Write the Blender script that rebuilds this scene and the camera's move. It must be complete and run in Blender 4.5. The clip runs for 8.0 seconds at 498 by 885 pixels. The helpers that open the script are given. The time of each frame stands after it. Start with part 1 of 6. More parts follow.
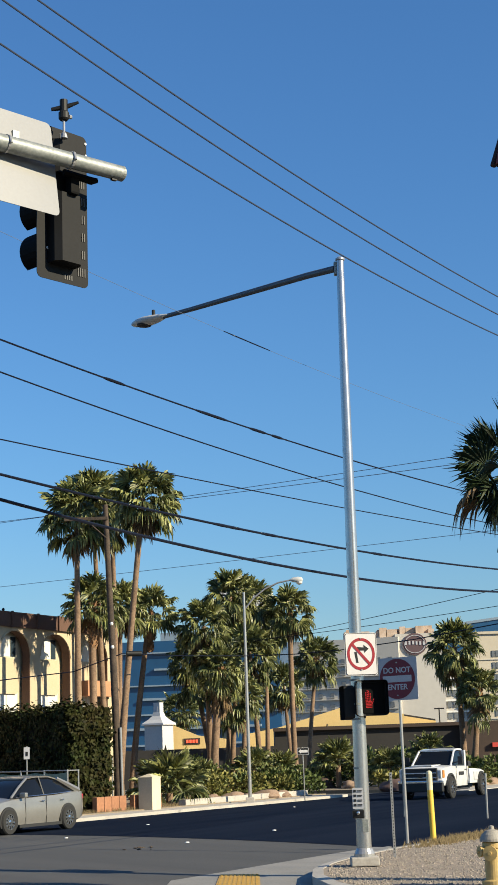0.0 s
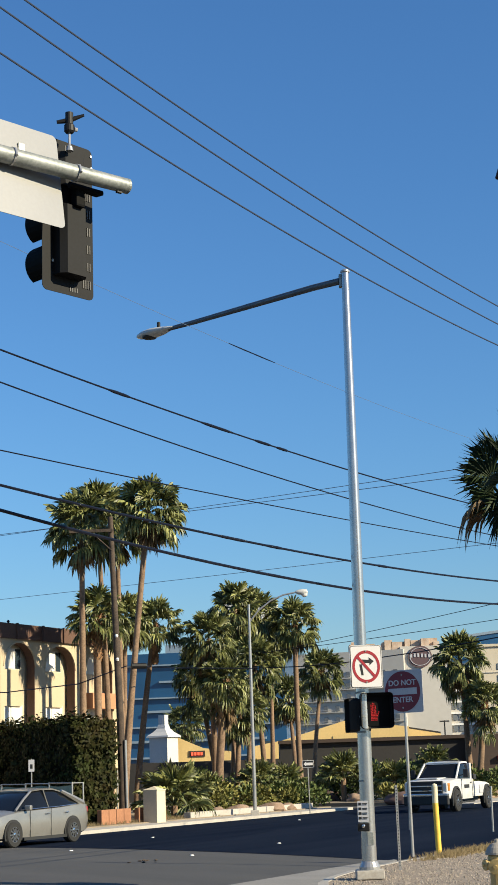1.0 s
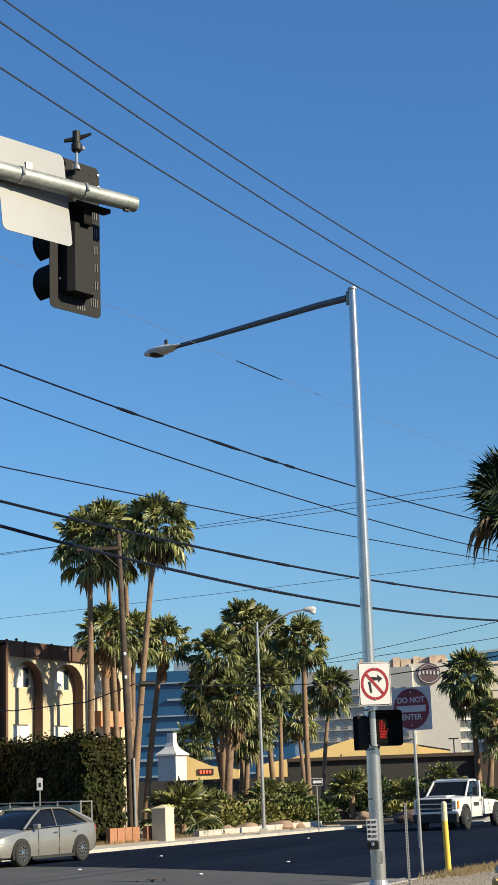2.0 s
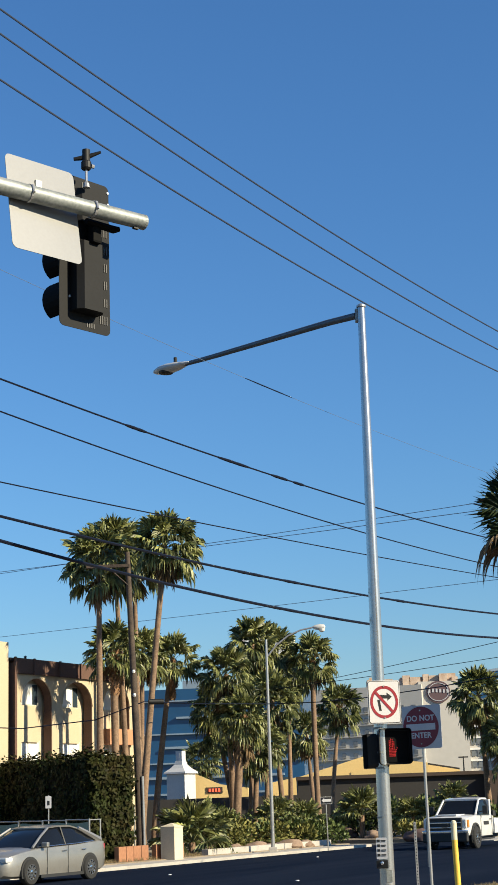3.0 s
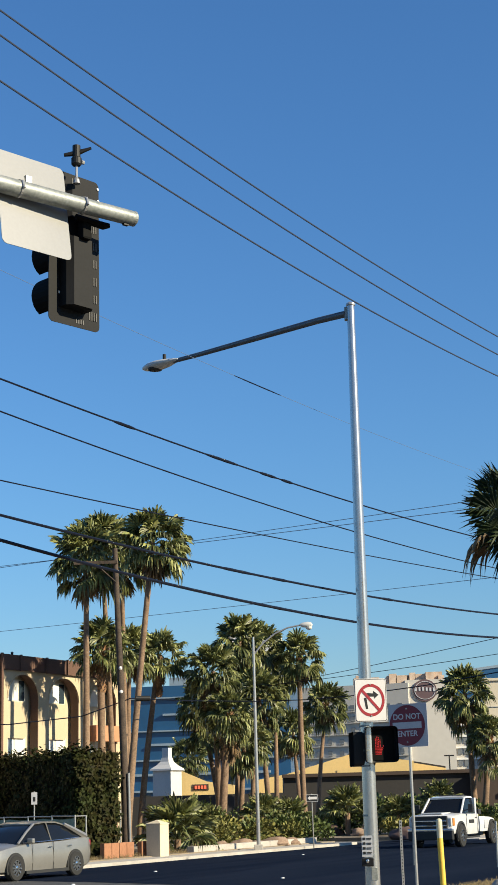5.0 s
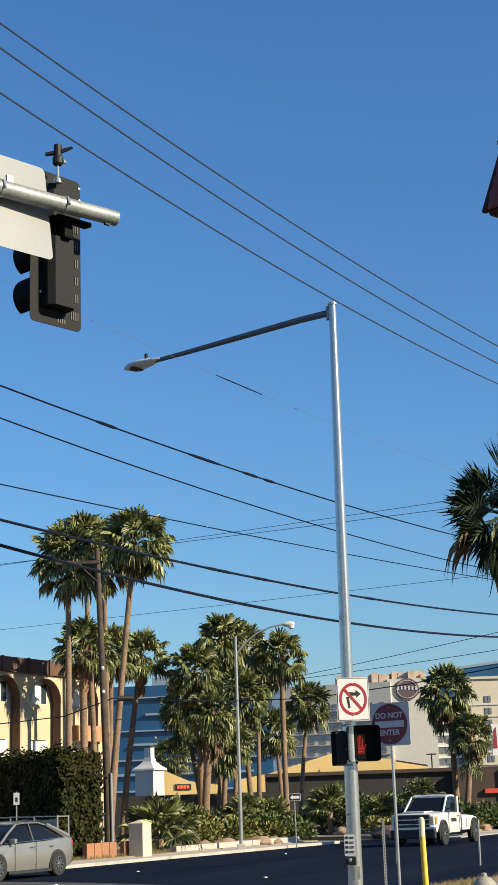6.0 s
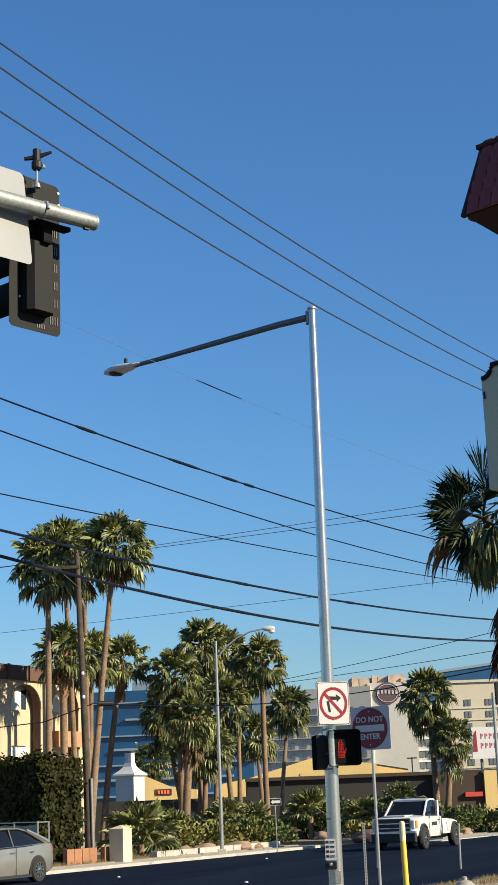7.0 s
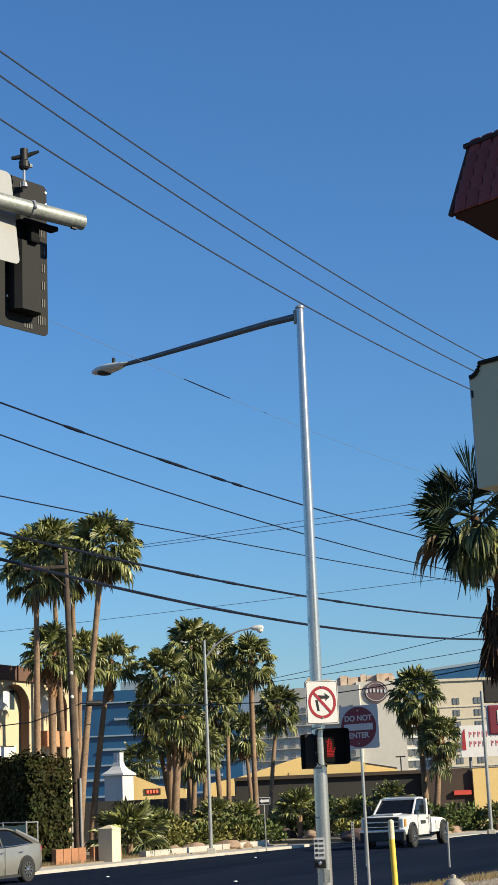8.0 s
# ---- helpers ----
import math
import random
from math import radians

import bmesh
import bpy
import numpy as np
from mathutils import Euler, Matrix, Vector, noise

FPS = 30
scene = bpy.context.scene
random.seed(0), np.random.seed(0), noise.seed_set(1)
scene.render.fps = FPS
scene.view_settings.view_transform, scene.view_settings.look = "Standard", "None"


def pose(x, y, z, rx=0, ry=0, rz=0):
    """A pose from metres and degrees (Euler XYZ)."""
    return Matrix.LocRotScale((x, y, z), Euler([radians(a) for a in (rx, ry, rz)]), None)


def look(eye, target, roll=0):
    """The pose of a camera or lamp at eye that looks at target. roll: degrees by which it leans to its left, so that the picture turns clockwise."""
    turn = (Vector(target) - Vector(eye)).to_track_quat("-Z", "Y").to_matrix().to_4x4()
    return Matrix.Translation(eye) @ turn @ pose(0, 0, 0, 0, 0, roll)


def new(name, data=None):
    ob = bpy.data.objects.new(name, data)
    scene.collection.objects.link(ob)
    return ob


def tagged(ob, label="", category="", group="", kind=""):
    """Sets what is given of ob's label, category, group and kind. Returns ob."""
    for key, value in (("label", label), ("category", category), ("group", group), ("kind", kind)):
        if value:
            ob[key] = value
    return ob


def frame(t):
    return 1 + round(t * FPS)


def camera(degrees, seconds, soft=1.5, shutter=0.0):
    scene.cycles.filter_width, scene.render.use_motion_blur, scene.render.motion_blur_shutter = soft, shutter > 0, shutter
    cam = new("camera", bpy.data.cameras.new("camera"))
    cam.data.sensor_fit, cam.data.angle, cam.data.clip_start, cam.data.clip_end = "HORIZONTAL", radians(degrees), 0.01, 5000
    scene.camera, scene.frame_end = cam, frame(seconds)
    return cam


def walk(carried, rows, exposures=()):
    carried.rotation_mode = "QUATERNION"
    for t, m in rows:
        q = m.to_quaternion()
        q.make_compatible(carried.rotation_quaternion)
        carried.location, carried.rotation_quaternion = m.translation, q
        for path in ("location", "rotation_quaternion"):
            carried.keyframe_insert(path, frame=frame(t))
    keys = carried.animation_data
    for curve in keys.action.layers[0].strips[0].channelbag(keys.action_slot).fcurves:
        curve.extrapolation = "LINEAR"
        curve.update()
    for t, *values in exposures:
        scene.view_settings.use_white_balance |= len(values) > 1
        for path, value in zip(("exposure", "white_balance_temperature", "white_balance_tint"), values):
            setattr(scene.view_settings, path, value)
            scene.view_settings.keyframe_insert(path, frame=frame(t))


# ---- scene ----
cam = camera(18.55, 8.0, soft=1.1)
walk(cam, [
    (0.0, pose(0, 0, 2.0, 101.636, 1.963, 0.404)),
    (0.5, pose(0, 0, 2.0, 101.837, 1.944, 0.486)),
    (1.0, pose(0, 0, 2.0, 102.098, 1.906, 0.587)),
    (1.5, pose(0, 0, 2.0, 102.399, 1.967, 0.722)),
    (3.0, pose(0, 0, 2.0, 103.425, 1.931, 1.238)),
    (3.5, pose(0, 0, 2.0, 103.567, 1.793, 1.295)),
    (4.0, pose(0, 0, 2.0, 103.553, 1.648, 1.224)),
    (4.5, pose(0, 0, 2.0, 103.390, 1.591, 0.999)),
    (6.0, pose(0, 0, 2.0, 103.273, 1.882, 0.087)),
    (6.5, pose(0, 0, 2.0, 103.370, 2.026, -0.273)),
    (7.0, pose(0, 0, 2.0, 103.418, 2.178, -0.622)),
    (7.5, pose(0, 0, 2.0, 103.394, 2.337, -0.907)),
    (8.0, pose(0, 0, 2.0, 103.372, 2.403, -1.026)),
], exposures=[(0.0, 1.0, 5400, 8)])

# ---- light: low sun from the side and a little behind, clear desert sky ----
SUN_AZ, SUN_EL = radians(117), radians(27)
world = bpy.data.worlds.new("sky")
scene.world = world
world.use_nodes = True
wn = world.node_tree.nodes
sky = wn.new("ShaderNodeTexSky")
sky.sky_type = "NISHITA"
sky.sun_disc = False
sky.sun_elevation, sky.sun_rotation = SUN_EL, SUN_AZ
sky.altitude, sky.air_density, sky.dust_density, sky.ozone_density = 1300, 1.75, 0.0, 8.0
wn["Background"].inputs["Strength"].default_value = 0.0585
world.node_tree.links.new(sky.outputs[0], wn["Background"].inputs[0])
sun = new("sun", bpy.data.lights.new("sun", "SUN"))
sun.data.energy, sun.data.angle, sun.data.color = 5.0, radians(0.5), (1.0, 0.78, 0.46)
sun_dir = Vector((math.sin(SUN_AZ) * math.cos(SUN_EL), math.cos(SUN_AZ) * math.cos(SUN_EL), math.sin(SUN_EL)))
sun.matrix_world = look(sun_dir * 100, (0, 0, 0))


# ---- materials ----
def mat(name, col, rough=0.6, metal=0.0, col2=None, scale=3.0, fine=40.0, amount=0.5, bump=0.0, spec=0.5,
        island=0.0, piece=0.0, coat=0.0, trans=0.0, along=None):
    """A surface with variation at two scales; island / piece: brightness spread between leaves or pieces."""
    m = bpy.data.materials.new(name)
    m.use_nodes = True
    n, l = m.node_tree.nodes, m.node_tree.links
    b = n["Principled BSDF"]
    b.inputs["Roughness"].default_value, b.inputs["Metallic"].default_value = rough, metal
    b.inputs["Specular IOR Level"].default_value = spec
    b.inputs["Coat Weight"].default_value = coat
    tc = n.new("ShaderNodeTexCoord")
    big, small = n.new("ShaderNodeTexNoise"), n.new("ShaderNodeTexNoise")
    big.inputs["Scale"].default_value, small.inputs["Scale"].default_value = scale, fine
    big.inputs["Detail"].default_value, small.inputs["Detail"].default_value = 5, 3
    if along is None:
        l.new(tc.outputs["Object"], big.inputs["Vector"])
    else:
        mp = n.new("ShaderNodeMapping")
        mp.vector_type = "TEXTURE"
        mp.inputs["Rotation"].default_value = (0, 0, radians(along))
        mp.inputs["Scale"].default_value = (14, 1, 1)
        l.new(tc.outputs["Object"], mp.inputs["Vector"])
        l.new(mp.outputs[0], big.inputs["Vector"])
    l.new(tc.outputs["Object"], small.inputs["Vector"])
    add = n.new("ShaderNodeMath")
    add.operation = "MULTIPLY_ADD"
    l.new(small.outputs[0], add.inputs[0])
    add.inputs[1].default_value = 0.5
    half = n.new("ShaderNodeMath")
    half.operation = "MULTIPLY"
    half.inputs[1].default_value = 0.5
    l.new(big.outputs[0], half.inputs[0])
    l.new(half.outputs[0], add.inputs[2])
    ramp = n.new("ShaderNodeMapRange")
    ramp.inputs[1].default_value, ramp.inputs[2].default_value = 0.35, 0.65
    l.new(add.outputs[0], ramp.inputs[0])
    mix = n.new("ShaderNodeMix")
    mix.data_type = "RGBA"
    col2 = col2 or tuple(c * (1 - 0.35 * amount) for c in col)
    mix.inputs[6].default_value, mix.inputs[7].default_value = (*col, 1), (*col2, 1)
    l.new(ramp.outputs[0], mix.inputs[0])
    out = mix.outputs[2]
    if island or piece:
        hsv = n.new("ShaderNodeHueSaturation")
        if island:
            src = n.new("ShaderNodeNewGeometry").outputs["Random Per Island"]
        else:
            src = n.new("ShaderNodeObjectInfo").outputs["Random"]
        rng = n.new("ShaderNodeMapRange")
        rng.inputs[3].default_value, rng.inputs[4].default_value = 1 - (island or piece), 1 + (island or piece)
        l.new(src, rng.inputs[0])
        l.new(rng.outputs[0], hsv.inputs["Value"])
        l.new(out, hsv.inputs["Color"])
        out = hsv.outputs[0]
    l.new(out, b.inputs["Base Color"])
    if bump:
        bp = n.new("ShaderNodeBump")
        bp.inputs["Strength"].default_value, bp.inputs["Distance"].default_value = bump, 0.02
        l.new(add.outputs[0], bp.inputs["Height"])
        l.new(bp.outputs[0], b.inputs["Normal"])
    if trans:
        tr, mx = n.new("ShaderNodeBsdfTranslucent"), n.new("ShaderNodeMixShader")
        l.new(out, tr.inputs["Color"])
        mx.inputs[0].default_value = trans
        l.new(b.outputs[0], mx.inputs[1])
        l.new(tr.outputs[0], mx.inputs[2])
        l.new(mx.outputs[0], n["Material Output"].inputs["Surface"])
    return m


def glow(name, col, strength):
    m = mat(name, tuple(0.2 * c for c in col), 0.4)
    b = m.node_tree.nodes["Principled BSDF"]
    b.inputs["Emission Color"].default_value = (*col, 1)
    b.inputs["Emission Strength"].default_value = strength
    return m


M_old_asphalt = mat("old_asphalt", (0.07, 0.0665, 0.0616), 0.85, col2=(0.0385, 0.0371, 0.0357), scale=0.6, fine=30, bump=0.3, along=133)
M_asphalt = mat("dark_asphalt", (0.0042, 0.0075, 0.018), 0.85, col2=(0.014, 0.019, 0.034), scale=0.9, fine=60, bump=0.3, spec=0.01, along=61.8)
M_concrete = mat("concrete", (0.425, 0.3995, 0.357), 0.85, col2=(0.306, 0.2805, 0.2465), scale=1.2, fine=25, bump=0.2)
M_gutter = mat("gutter_concrete", (0.252, 0.238, 0.217), 0.85, col2=(0.175, 0.168, 0.154), scale=0.8, fine=25, bump=0.2)
M_dirt = mat("dirt", (0.252, 0.203, 0.14), 0.95, col2=(0.168, 0.133, 0.091), scale=0.8, fine=14, bump=0.5)
M_gravel_bed = mat("gravel_bed", (0.30, 0.25, 0.195), 0.95, col2=(0.17, 0.14, 0.11), scale=4, fine=60, bump=0.9)
M_stone = mat("gravel_stone", (0.27, 0.23, 0.185), 0.9, island=0.4, bump=0.3)
M_rock = mat("landscape_rock", (0.294, 0.21, 0.147), 0.9, col2=(0.189, 0.126, 0.084), scale=2, fine=12, bump=0.6)
M_galv = mat("galvanised_steel", (0.42, 0.41, 0.40), 0.27, metal=0.5, col2=(0.33, 0.33, 0.33), scale=2.5, fine=30)
M_pole = mat("polished_galvanised_pole", (0.50, 0.49, 0.48), 0.24, metal=0.8, col2=(0.40, 0.40, 0.40), scale=2.5, fine=30)
M_galv_dull = mat("dull_galvanised_steel", (0.29, 0.30, 0.29), 0.5, metal=0.35, col2=(0.15, 0.165, 0.155), scale=6, fine=35, bump=0.1)
M_dark_arm = mat("weathered_steel_arm", (0.13, 0.145, 0.165), 0.5, metal=0.6)
M_black = mat("black_plastic", (0.0091, 0.0091, 0.0098), 0.55, col2=(0.0063, 0.0063, 0.0063), spec=0.3)
M_luminaire = mat("luminaire_paint", (0.55, 0.55, 0.53), 0.4, col2=(0.42, 0.42, 0.41), scale=6)
M_signal = mat("signal_housing", (0.012, 0.012, 0.0128), 0.6, col2=(0.009, 0.009, 0.0093), scale=4, spec=0.15)
M_signal_dark = mat("signal_inner", (0.0042, 0.0042, 0.0042), 0.7, spec=0.1)
M_slot = mat("slot_mark", (0.098, 0.0945, 0.091), 0.6)
M_white = mat("white_paint", (0.68, 0.6715, 0.646), 0.45, col2=(0.612, 0.6035, 0.578), scale=3)
M_alu = mat("aluminium_sheet", (0.27, 0.268, 0.262), 0.26, metal=0.3, col2=(0.25, 0.248, 0.242), scale=2)
M_signwhite = mat("sign_white", (0.629, 0.612, 0.6035), 0.4, col2=(0.578, 0.561, 0.5525))
M_red = mat("sign_red", (0.294, 0.0245, 0.0315), 0.4, col2=(0.252, 0.021, 0.028))
M_maroon = mat("faded_sign_red", (0.15, 0.012, 0.026), 0.5, col2=(0.12, 0.01, 0.022))
M_signblack = mat("sign_black", (0.014, 0.014, 0.014), 0.45)
M_signgrey = mat("weathered_sign_white", (0.46, 0.46, 0.48), 0.5, col2=(0.38, 0.38, 0.40))
M_hand = glow("red_light", (1.0, 0.02, 0.012), 0.14)
M_yellow = mat("yellow_paint", (0.68, 0.4675, 0.0425), 0.5, col2=(0.561, 0.3655, 0.034), scale=5)
M_cream = mat("cream_cap", (0.612, 0.561, 0.3825), 0.6)
M_hydrant = mat("hydrant_paint", (0.462, 0.329, 0.112), 0.6, col2=(0.35, 0.252, 0.098), scale=9, bump=0.2)
M_hydcap = mat("hydrant_bonnet", (0.315, 0.294, 0.252), 0.7, col2=(0.231, 0.21, 0.182), scale=9)
M_tactile = mat("tactile_yellow", (0.434, 0.266, 0.049), 0.8, col2=(0.336, 0.21, 0.042), scale=4)
M_wire = mat("cable_sheath", (0.006, 0.008, 0.017), 0.4, spec=0.18)
M_wire_grey = mat("far_conductor", (0.11, 0.14, 0.20), 0.5)
M_conductor = mat("bare_aluminium_conductor", (0.032, 0.044, 0.078), 0.45, scale=4)
M_wood = mat("weathered_pole_wood", (0.0875, 0.0616, 0.042), 0.9, col2=(0.0245, 0.0182, 0.014), scale=3, fine=22, bump=0.5)
M_trunk = mat("palm_trunk", (0.25, 0.165, 0.10), 0.9, col2=(0.11, 0.07, 0.042), scale=1.5, fine=14, bump=0.8)
# brown of the near palm's trunk and skirt, darkened to hold their shade
M_shag_shaded = mat("shaded_shaggy_bark", (0.085, 0.055, 0.036), 0.95, col2=(0.04, 0.026, 0.018), scale=3, fine=20, island=0.4, spec=0.1)
M_boot = mat("palm_boots", (0.40, 0.23, 0.11), 0.9, col2=(0.20, 0.11, 0.05), scale=2, fine=10, island=0.4)
# col2 is set very dark to deepen the shade within the crowns
M_frond = mat("palm_frond", (0.245, 0.245, 0.08), 0.45, col2=(0.035, 0.052, 0.016), scale=0.8, fine=4, island=0.65, spec=0.38, trans=0.08)
# darker copy of the frond colour: the near palm's shade is put into it
M_frond_shaded = mat("shaded_palm_frond", (0.0315, 0.0455, 0.0168), 0.5, col2=(0.014, 0.0245, 0.0098), scale=1.0, fine=5, island=0.35, spec=0.2)
M_dead = mat("dead_frond", (0.21, 0.1435, 0.0665), 0.85, col2=(0.133, 0.0875, 0.042), scale=0.9, fine=5, island=0.4)
M_leaf = mat("shrub_leaf", (0.119, 0.1435, 0.042), 0.5, col2=(0.049, 0.07, 0.021), scale=1.0, fine=6, island=0.4, spec=0.2)
M_leaf_yellow = mat("pale_shrub_leaf", (0.21, 0.189, 0.049), 0.55, col2=(0.119, 0.126, 0.035), scale=1.0, fine=6, island=0.35, spec=0.2)
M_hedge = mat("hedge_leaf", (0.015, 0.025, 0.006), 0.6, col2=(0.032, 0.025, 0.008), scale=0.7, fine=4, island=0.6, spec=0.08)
M_hedge_core = mat("hedge_inner_shade", (0.014, 0.0112, 0.007), 0.95)
M_mauve_rock = mat("mauve_rock", (0.154, 0.098, 0.084), 0.9, col2=(0.091, 0.0595, 0.0525), scale=2, fine=12, bump=0.6)
M_drygrass = mat("dry_grass", (0.231, 0.175, 0.084), 0.9, island=0.3)
M_stucco = mat("cream_stucco", (0.47, 0.385, 0.255), 0.85, col2=(0.41, 0.335, 0.22), scale=0.6, fine=20, bump=0.15)
M_stucco_in = mat("recess_stucco", (0.47, 0.40, 0.28), 0.85, col2=(0.41, 0.35, 0.24), scale=0.6, fine=20)
M_mansard = mat("brown_mansard", (0.119, 0.063, 0.042), 0.8, col2=(0.077, 0.042, 0.028), scale=0.8, fine=14, bump=0.3)
M_terracotta = mat("terracotta_panel", (0.46, 0.225, 0.115), 0.8, col2=(0.38, 0.18, 0.09))
M_curtain = mat("curtain", (0.74, 0.72, 0.66), 0.8, col2=(0.6, 0.58, 0.52), scale=3)
M_frame = mat("window_frame_paint", (0.612, 0.561, 0.442), 0.5)
M_glass = mat("window_glass", (0.03, 0.045, 0.06), 0.06, spec=0.8)
M_tower_glass = mat("blue_curtain_glass", (0.018, 0.075, 0.18), 0.3, col2=(0.010, 0.04, 0.10), scale=0.03, fine=0.2, spec=0.8)
M_slab = mat("pale_slab_edge", (0.22, 0.28, 0.35), 0.5)
M_hotel = mat("hotel_render", (0.4675, 0.442, 0.3995), 0.85, col2=(0.425, 0.3995, 0.357), scale=0.05, fine=0.6)
M_hotel_cream = mat("hotel_cream_render", (0.527, 0.4675, 0.357), 0.85, col2=(0.476, 0.4165, 0.3145), scale=0.05, fine=0.6)
M_tan = mat("tan_plant_room", (0.50, 0.40, 0.31), 0.85, col2=(0.36, 0.25, 0.17), scale=0.25, fine=1)
M_hotel_win = mat("far_window", (0.15, 0.16, 0.17), 0.3, spec=0.5)
M_yellow_wall = mat("yellow_stucco", (0.62, 0.45, 0.18), 0.85, col2=(0.54, 0.39, 0.15), scale=0.4, fine=8)
M_grey_wall = mat("dark_grey_wall", (0.0238, 0.0217, 0.021), 0.85, col2=(0.0168, 0.0154, 0.0147), scale=0.3, fine=6)
M_brown_wall = mat("brown_wall", (0.049, 0.0315, 0.0224), 0.85, col2=(0.035, 0.0231, 0.0168), scale=0.3, fine=6)
M_rosewall = mat("rust_block", (0.322, 0.154, 0.077), 0.9, col2=(0.238, 0.112, 0.056), scale=1, fine=12)
M_tile = mat("red_roof_tile", (0.20, 0.034, 0.028), 0.7, col2=(0.13, 0.023, 0.019), scale=3, fine=25, bump=0.3, piece=0.15)
M_soffit = mat("dark_soffit", (0.035, 0.0112, 0.0098), 0.85)
M_sagepanel = mat("sage_sign_panel", (0.504, 0.462, 0.308), 0.6, col2=(0.448, 0.413, 0.28), scale=1.5)
M_mesh = mat("green_screen_cloth", (0.189, 0.252, 0.21), 0.85, col2=(0.119, 0.175, 0.14), scale=1.0, fine=12, bump=0.2)
M_pedestal = mat("pedestal_stucco", (0.561, 0.493, 0.357), 0.85, col2=(0.4675, 0.408, 0.289), scale=2, fine=20)
M_silver = mat("silver_car_paint", (0.30, 0.29, 0.27), 0.32, metal=0.5, coat=0.3)
M_truckwhite = mat("white_truck_paint", (0.629, 0.629, 0.629), 0.3, coat=0.6)
M_tyre = mat("tyre_rubber", (0.0154, 0.0154, 0.0154), 0.85)
M_chrome = mat("chrome", (0.72, 0.72, 0.73), 0.15, metal=0.95)
M_carglass = mat("car_glass", (0.008, 0.009, 0.011), 0.08, spec=0.25)
M_lamp = mat("headlamp_lens", (0.6375, 0.6375, 0.612), 0.12, spec=0.8)
M_amber = mat("amber_lens", (0.525, 0.21, 0.035), 0.2)
M_trim = mat("dark_trim", (0.021, 0.021, 0.021), 0.6)
M_neon = glow("red_neon", (1.0, 0.12, 0.04), 0.8)
M_pink = mat("pink_print", (0.525, 0.154, 0.168), 0.6)
M_redsign = mat("red_awning", (0.49, 0.056, 0.035), 0.5)
M_chalk = mat("weathered_white_render", (0.51, 0.5015, 0.4845), 0.8, col2=(0.442, 0.4335, 0.425), scale=0.8, fine=8)
M_logo = mat("mauve_logo", (0.10, 0.06, 0.065), 0.6)


# ---- building blocks ----
def mesh_ob(name, bm, material, smooth=False):
    me = bpy.data.meshes.new(name)
    bm.to_mesh(me)
    bm.free()
    me.materials.append(material)
    if smooth:
        me.polygons.foreach_set("use_smooth", [True] * len(me.polygons))
        me.set_sharp_from_angle(angle=radians(42))
    return new(name, me)


def thing(name, label, category, group="", kind="", loc=(0, 0, 0), rz=0.0):
    ob = new(name)
    ob.matrix_world = pose(*loc, 0, 0, rz)
    return tagged(ob, label, category, group, kind)


def part(name, bm, material, parent, label="", smooth=False):
    ob = mesh_ob(name, bm, material, smooth)
    ob.parent = parent
    if label:
        ob["label"] = label
    return ob


def raw(name, verts, faces, material, parent=None, smooth=False):
    me = bpy.data.meshes.new(name)
    me.from_pydata([tuple(v) for v in verts], [], faces)
    me.materials.append(material)
    if smooth:
        me.polygons.foreach_set("use_smooth", [True] * len(me.polygons))
    ob = new(name, me)
    ob.parent = parent
    return ob


def box(c, s, bm=None, m=None, bevel=0.0):
    bm = bm or bmesh.new()
    r = bmesh.ops.create_cube(bm, size=1.0, matrix=(m or Matrix()) @ Matrix.Translation(c) @ Matrix.Diagonal((*s, 1)))
    if bevel:
        edges = list({e for v in r["verts"] for e in v.link_edges})
        bmesh.ops.bevel(bm, geom=edges, offset=bevel, segments=2, affect="EDGES", profile=0.6)
    return bm


def tube(points, radii, seg=10, bm=None, cap=True):
    """A round bar along points, with a radius at each."""
    bm = bm or bmesh.new()
    pts = [Vector(p) for p in points]
    if not isinstance(radii, (list, tuple)):
        radii = [radii] * len(pts)
    rings = []
    for i, p in enumerate(pts):
        d = (pts[min(i + 1, len(pts) - 1)] - pts[max(i - 1, 0)]).normalized()
        ref = Vector((0, 0, 1)) if abs(d.z) < 0.9 else Vector((1, 0, 0))
        a = d.cross(ref).normalized()
        b = d.cross(a).normalized()
        rings.append([bm.verts.new(p + radii[i] * (a * math.cos(k * math.tau / seg) + b * math.sin(k * math.tau / seg))) for k in range(seg)])
    for r0, r1 in zip(rings, rings[1:]):
        for k in range(seg):
            bm.faces.new((r0[k], r0[(k + 1) % seg], r1[(k + 1) % seg], r1[k]))
    if cap:
        bm.faces.new(rings[0])
        bm.faces.new(rings[-1][::-1])
    bmesh.ops.recalc_face_normals(bm, faces=bm.faces)
    return bm


def prism(poly, depth, m=None, bm=None):
    """A flat outline (x, z) given thickness along y, centred."""
    bm = bm or bmesh.new()
    m = m or Matrix()
    front = [bm.verts.new(m @ Vector((x, -depth / 2, z))) for x, z in poly]
    back = [bm.verts.new(m @ Vector((x, depth / 2, z))) for x, z in poly]
    bm.faces.new(front)
    bm.faces.new(back[::-1])
    k = len(poly)
    for i in range(k):
        bm.faces.new((front[i], back[i], back[(i + 1) % k], front[(i + 1) % k]))
    bmesh.ops.recalc_face_normals(bm, faces=bm.faces)
    return bm


